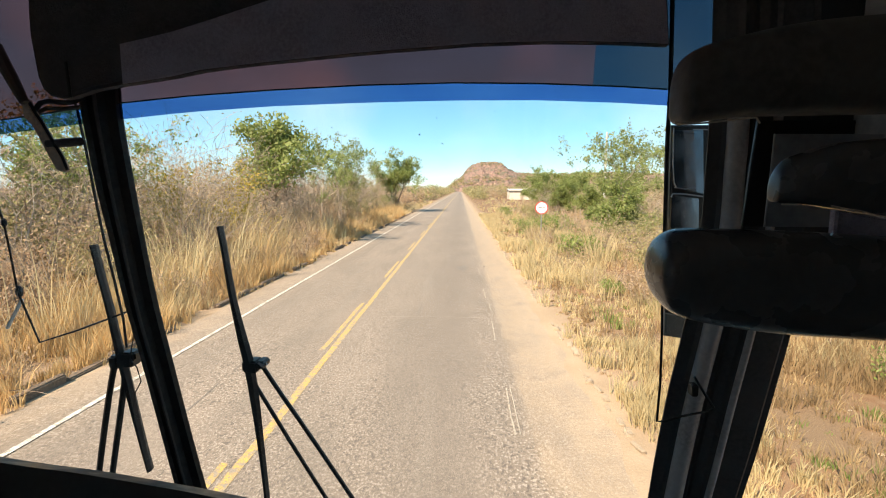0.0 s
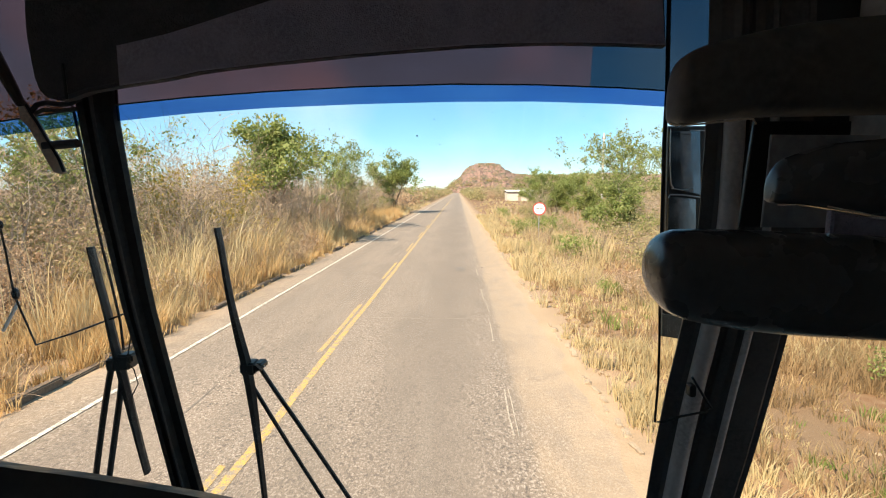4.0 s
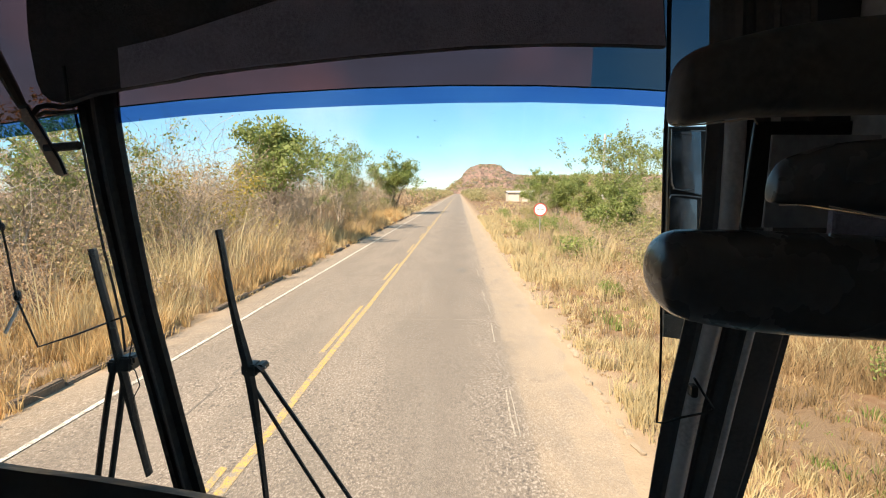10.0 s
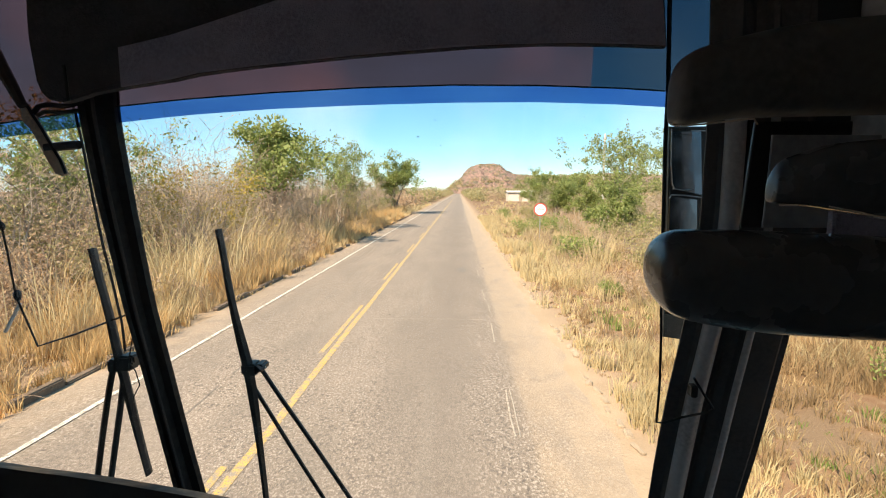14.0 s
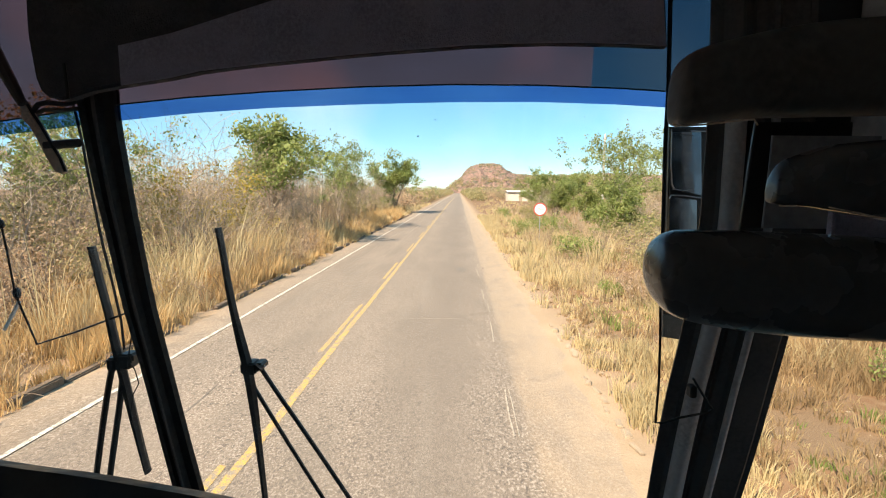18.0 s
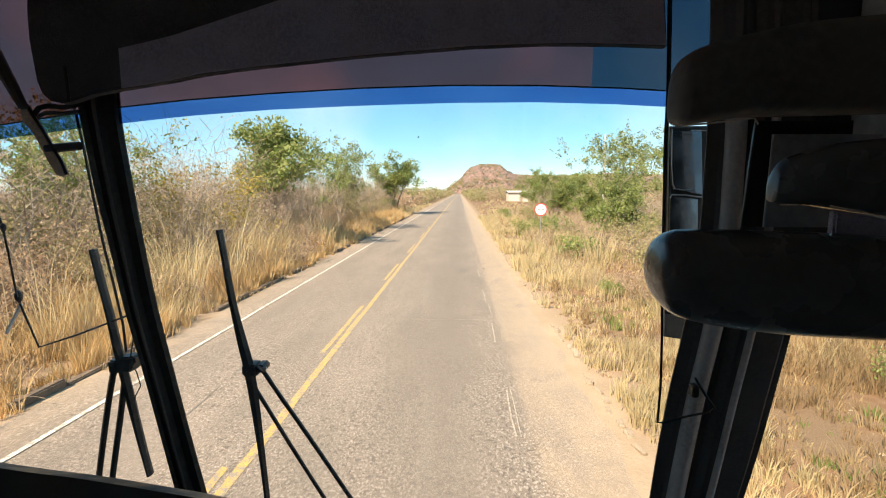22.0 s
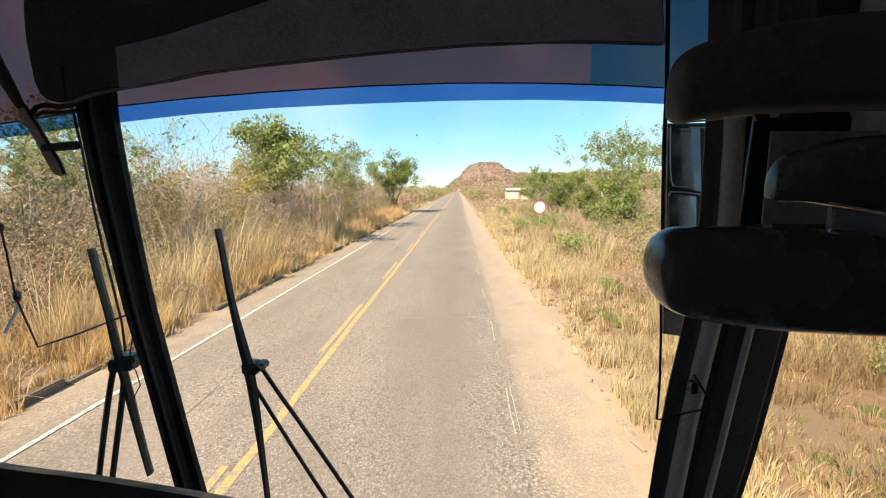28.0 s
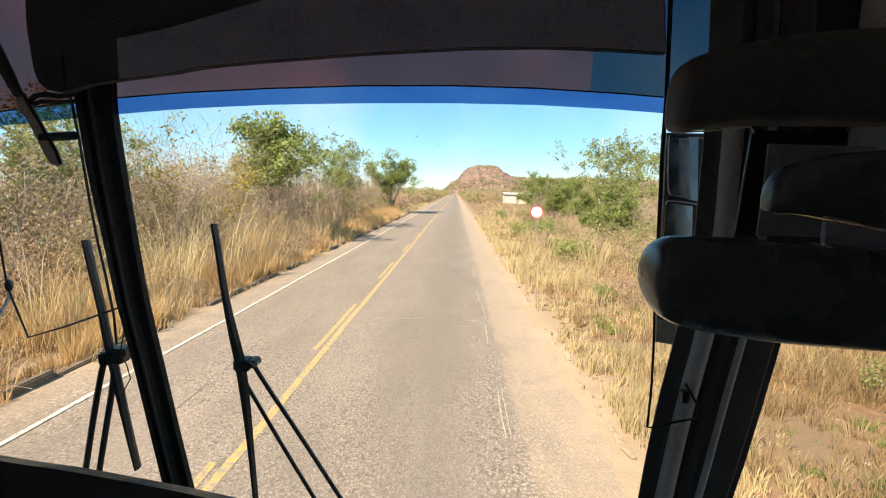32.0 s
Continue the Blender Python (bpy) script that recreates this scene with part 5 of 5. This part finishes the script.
bm = bmesh.new()
rows = []
for j in range(9):
    r = 1 - j / 8
    rows.append([bm.verts.new((14.6 + 1.9 * r * math.cos(a) * (1 + 0.15 * noise.noise((math.cos(a) * 2, math.sin(a) * 2, j * 0.2))), 47 + 1.6 * r * math.sin(a),
                               0.03 + 0.85 * (1 - r * r) ** 1.3 * (1 + 0.1 * noise.noise((a, j, 0))))) for a in (2 * math.pi * k / 24 for k in range(24))])
for a, b in zip(rows, rows[1:]):
    for k in range(24):
        bm.faces.new((a[k], a[(k + 1) % 24], b[(k + 1) % 24], b[k]))
tagged(link_mesh("sand_heap", bm, M_SANDHEAP, smooth=True), "heap of pale yellow sand among dry grass", "sand heap")
yellow = plant("yellow_bush", 120, "bush with yellow-orange withering leaves", "bush", "", 4.6, 5, 2, M_BROWNBARK, M_YELLOWLEAF, 0.085, 16, 0.2, 0.03, 0.45, 2, 1.0, 0.36)
yellow.matrix_basis = pose(-11.6, 20.5, ground_height(-11.6, 20.5) - 0.02, 0, 0, 40)

# road sign: no overtaking
def road_sign(x, y, high, dia):
    s = empty("road_sign", pose(x, y, 0), "round white no-overtaking sign with a red rim on a post", "road sign")
    part("post", tube([(0, 0.03, -0.2), (0, 0.03, high + dia * 0.4)], 0.03, 10), M_STEEL, s, "grey metal post")
    def disc(name, r, y0, y1, m, label, inner=0.0):
        n = 40
        rings = [[(inner * math.cos(a), yy, high + inner * math.sin(a)) if rr == 0 else (r * math.cos(a), yy, high + r * math.sin(a)) for a in (2 * math.pi * k / n for k in range(n))] for yy, rr in ((y0, 1), (y1, 1))]
        return part(name, loft(rings), m, s, label)
    disc("rim", dia / 2, -0.004, 0.0, M_SIGNRED, "red rim")
    disc("face", dia * 0.415, -0.009, -0.005, M_SIGNWHITE, "white face")
    for cx in (-0.17, 0.17):
        arch = [(-0.13, -0.02), (-0.09, 0.03), (-0.03, 0.05), (0.04, 0.05), (0.1, 0.03), (0.13, -0.02), (0.08, -0.005), (-0.08, -0.005)]
        part("symbol", plate([((cx + x) * dia, high + z * dia) for x, z in arch], -0.013, -0.0095), M_BLACK, s, "black car shape")
    bm = plate([(-0.4 * dia, -0.012), (0.4 * dia, -0.012), (0.4 * dia, 0.012), (-0.4 * dia, 0.012)], -0.017, -0.0135)
    bmesh.ops.transform(bm, matrix=Matrix.Translation((0, 0, high)) @ Matrix.Rotation(radians(45), 4, "Y"), verts=bm.verts)
    part("slash", bm, M_TRIM, s, "dark slash")


road_sign(5.0, 30, 2.1, 0.8)

# small white house far ahead
house = empty("house", pose(20.5, 158, 0), "small white plastered house with a pale flat roof", "house")
part("wall", block(-5, 5, -4, 4, 0, 2.9), M_PLASTER, house)
bm = loft([[(-5.4, -4.5, 2.905), (5.4, -4.5, 2.905), (5.4, -4.5, 3.05), (-5.4, -4.5, 3.05)], [(-5.4, 0, 3.4), (5.4, 0, 3.4), (5.4, 0, 3.52), (-5.4, 0, 3.52)],
           [(-5.4, 4.5, 2.905), (5.4, 4.5, 2.905), (5.4, 4.5, 3.05), (-5.4, 4.5, 3.05)]])
part("roof", bm, M_CONCRETE, house, "pale grey sheet roof")
part("door", block(-1.6, -0.6, -4.05, -3.99, 0, 2.1), M_WOOD, house, "brown wooden door")
part("window", block(1.4, 2.7, -4.05, -3.99, 1.0, 2.1), M_TRIM, house, "dark window")

# utility pole and fence posts
pole = empty("utility_pole", pose(15.2, 52, 0), "tall slim pale concrete utility pole among the scrub", "utility pole")
part("shaft", tube([(0, 0, -0.3), (0, 0, 9.2)], [0.15, 0.08], 10), M_CONCRETE, pole)
part("bracket", block(-0.22, 0.22, -0.05, 0.05, 8.6, 8.68, 0.01), M_WOOD, pole)
for dx in (-0.18, 0.18):
    part("insulator", tube([(dx, 0, 8.69), (dx, 0, 8.86)], [0.035, 0.02], 8), M_TRIM, pole)
near_pole = empty("utility_pole", pose(12.4, 37.5, 0), "thin weathered wooden pole beside the fence", "utility pole")
part("shaft", tube([(0, 0, -0.3), (0.04, 0, 2.4), (0.02, 0, 5.3)], [0.09, 0.08, 0.065], 9), M_WOOD, near_pole)
fence = empty("wire_fence", pose(0, 0, 0), "wire fence on grey wooden posts in dry scrub", "fence")
fence_line = [(11.0 + 0.06 * k + rnd.uniform(-0.1, 0.1), 14 + 2.6 * k) for k in range(24)]
for x, y in fence_line:
    z = ground_height(x, y)
    part("post", tube([(x, y, z - 0.2), (x + rnd.uniform(-0.06, 0.06), y, z + 0.7), (x + rnd.uniform(-0.1, 0.1), y, z + rnd.uniform(1.25, 1.5))], [0.05, 0.045, 0.035], 6), M_WOOD, fence)
for h in (0.5, 0.85, 1.15):
    part("wire", tube([(x, y, ground_height(x, y) + h) for x, y in fence_line], 0.004, 4), M_STEEL, fence)

# crumbled edging of the shoulder on the near side
edging = empty("road_edging", pose(0, 0, 0), "crumbled low concrete edging of the sandy shoulder", "edging", kind="structure")
meshes = []
for k in range(5):
    bm = block(-0.05, 0.05, -0.15, 0.15, -0.05, 0.045, 0.014)
    for v in bm.verts:
        v.co += Vector((noise.noise(v.co * 9 + Vector((k * 7, 0, 0))), noise.noise(v.co * 9 + Vector((0, k * 5, 0))), noise.noise(v.co * 9 + Vector((0, 0, k * 3))))) * 0.03
    me = bpy.data.meshes.new("edging_stone")
    bm.to_mesh(me)
    bm.free()
    me.materials.append(M_STONE)
    meshes.append(me)
y = 3.2
while y < 34:
    y += rnd.uniform(0.22, 0.42)
    if noise.noise((3.0, y * 0.35, 0)) < 0.0:
        continue
    ob = new("edging_stone", meshes[rnd.randrange(5)])
    ob.parent = edging
    ob.location = (ragged(2.22, y, 0.12, 7.0) + rnd.uniform(-0.03, 0.03), y, rnd.uniform(-0.025, 0.012))
    ob.rotation_euler = (rnd.uniform(-0.1, 0.1), rnd.uniform(-0.15, 0.15), rnd.uniform(-0.25, 0.25))
    k = rnd.uniform(0.5, 1.3)
    ob.scale = (k, rnd.uniform(0.5, 1.0), k)

# kerb of single blocks, partly sunk in the verge
kerb = empty("kerb", pose(0, 0, 0), "low weathered concrete kerb in single blocks", "kerb", kind="structure")
meshes = []
for k in range(4):
    bm = block(-0.07, 0.07, -0.485, 0.485, -0.1, 0.14, 0.022)
    for v in bm.verts:
        v.co += Vector((noise.noise(v.co * 3 + Vector((k * 7, 0, 0))), noise.noise(v.co * 3 + Vector((0, k * 5, 0))), noise.noise(v.co * 4))) * 0.02
    me = bpy.data.meshes.new("kerb_block")
    bm.to_mesh(me)
    bm.free()
    me.materials.append(M_KERB)
    meshes.append(me)
for k in range(70):
    if k % 23 in (4, 9, 10, 16, 20, 21, 22):
        continue
    ob = new("kerb_block", meshes[k % 4])
    ob.parent = kerb
    ob.location = (-6.55 + rnd.uniform(-0.02, 0.02), 2.0 + k * 1.0, rnd.uniform(-0.09, 0.01))
    ob.rotation_euler = (rnd.uniform(-0.03, 0.03), rnd.uniform(-0.08, 0.08), rnd.uniform(-0.02, 0.02))
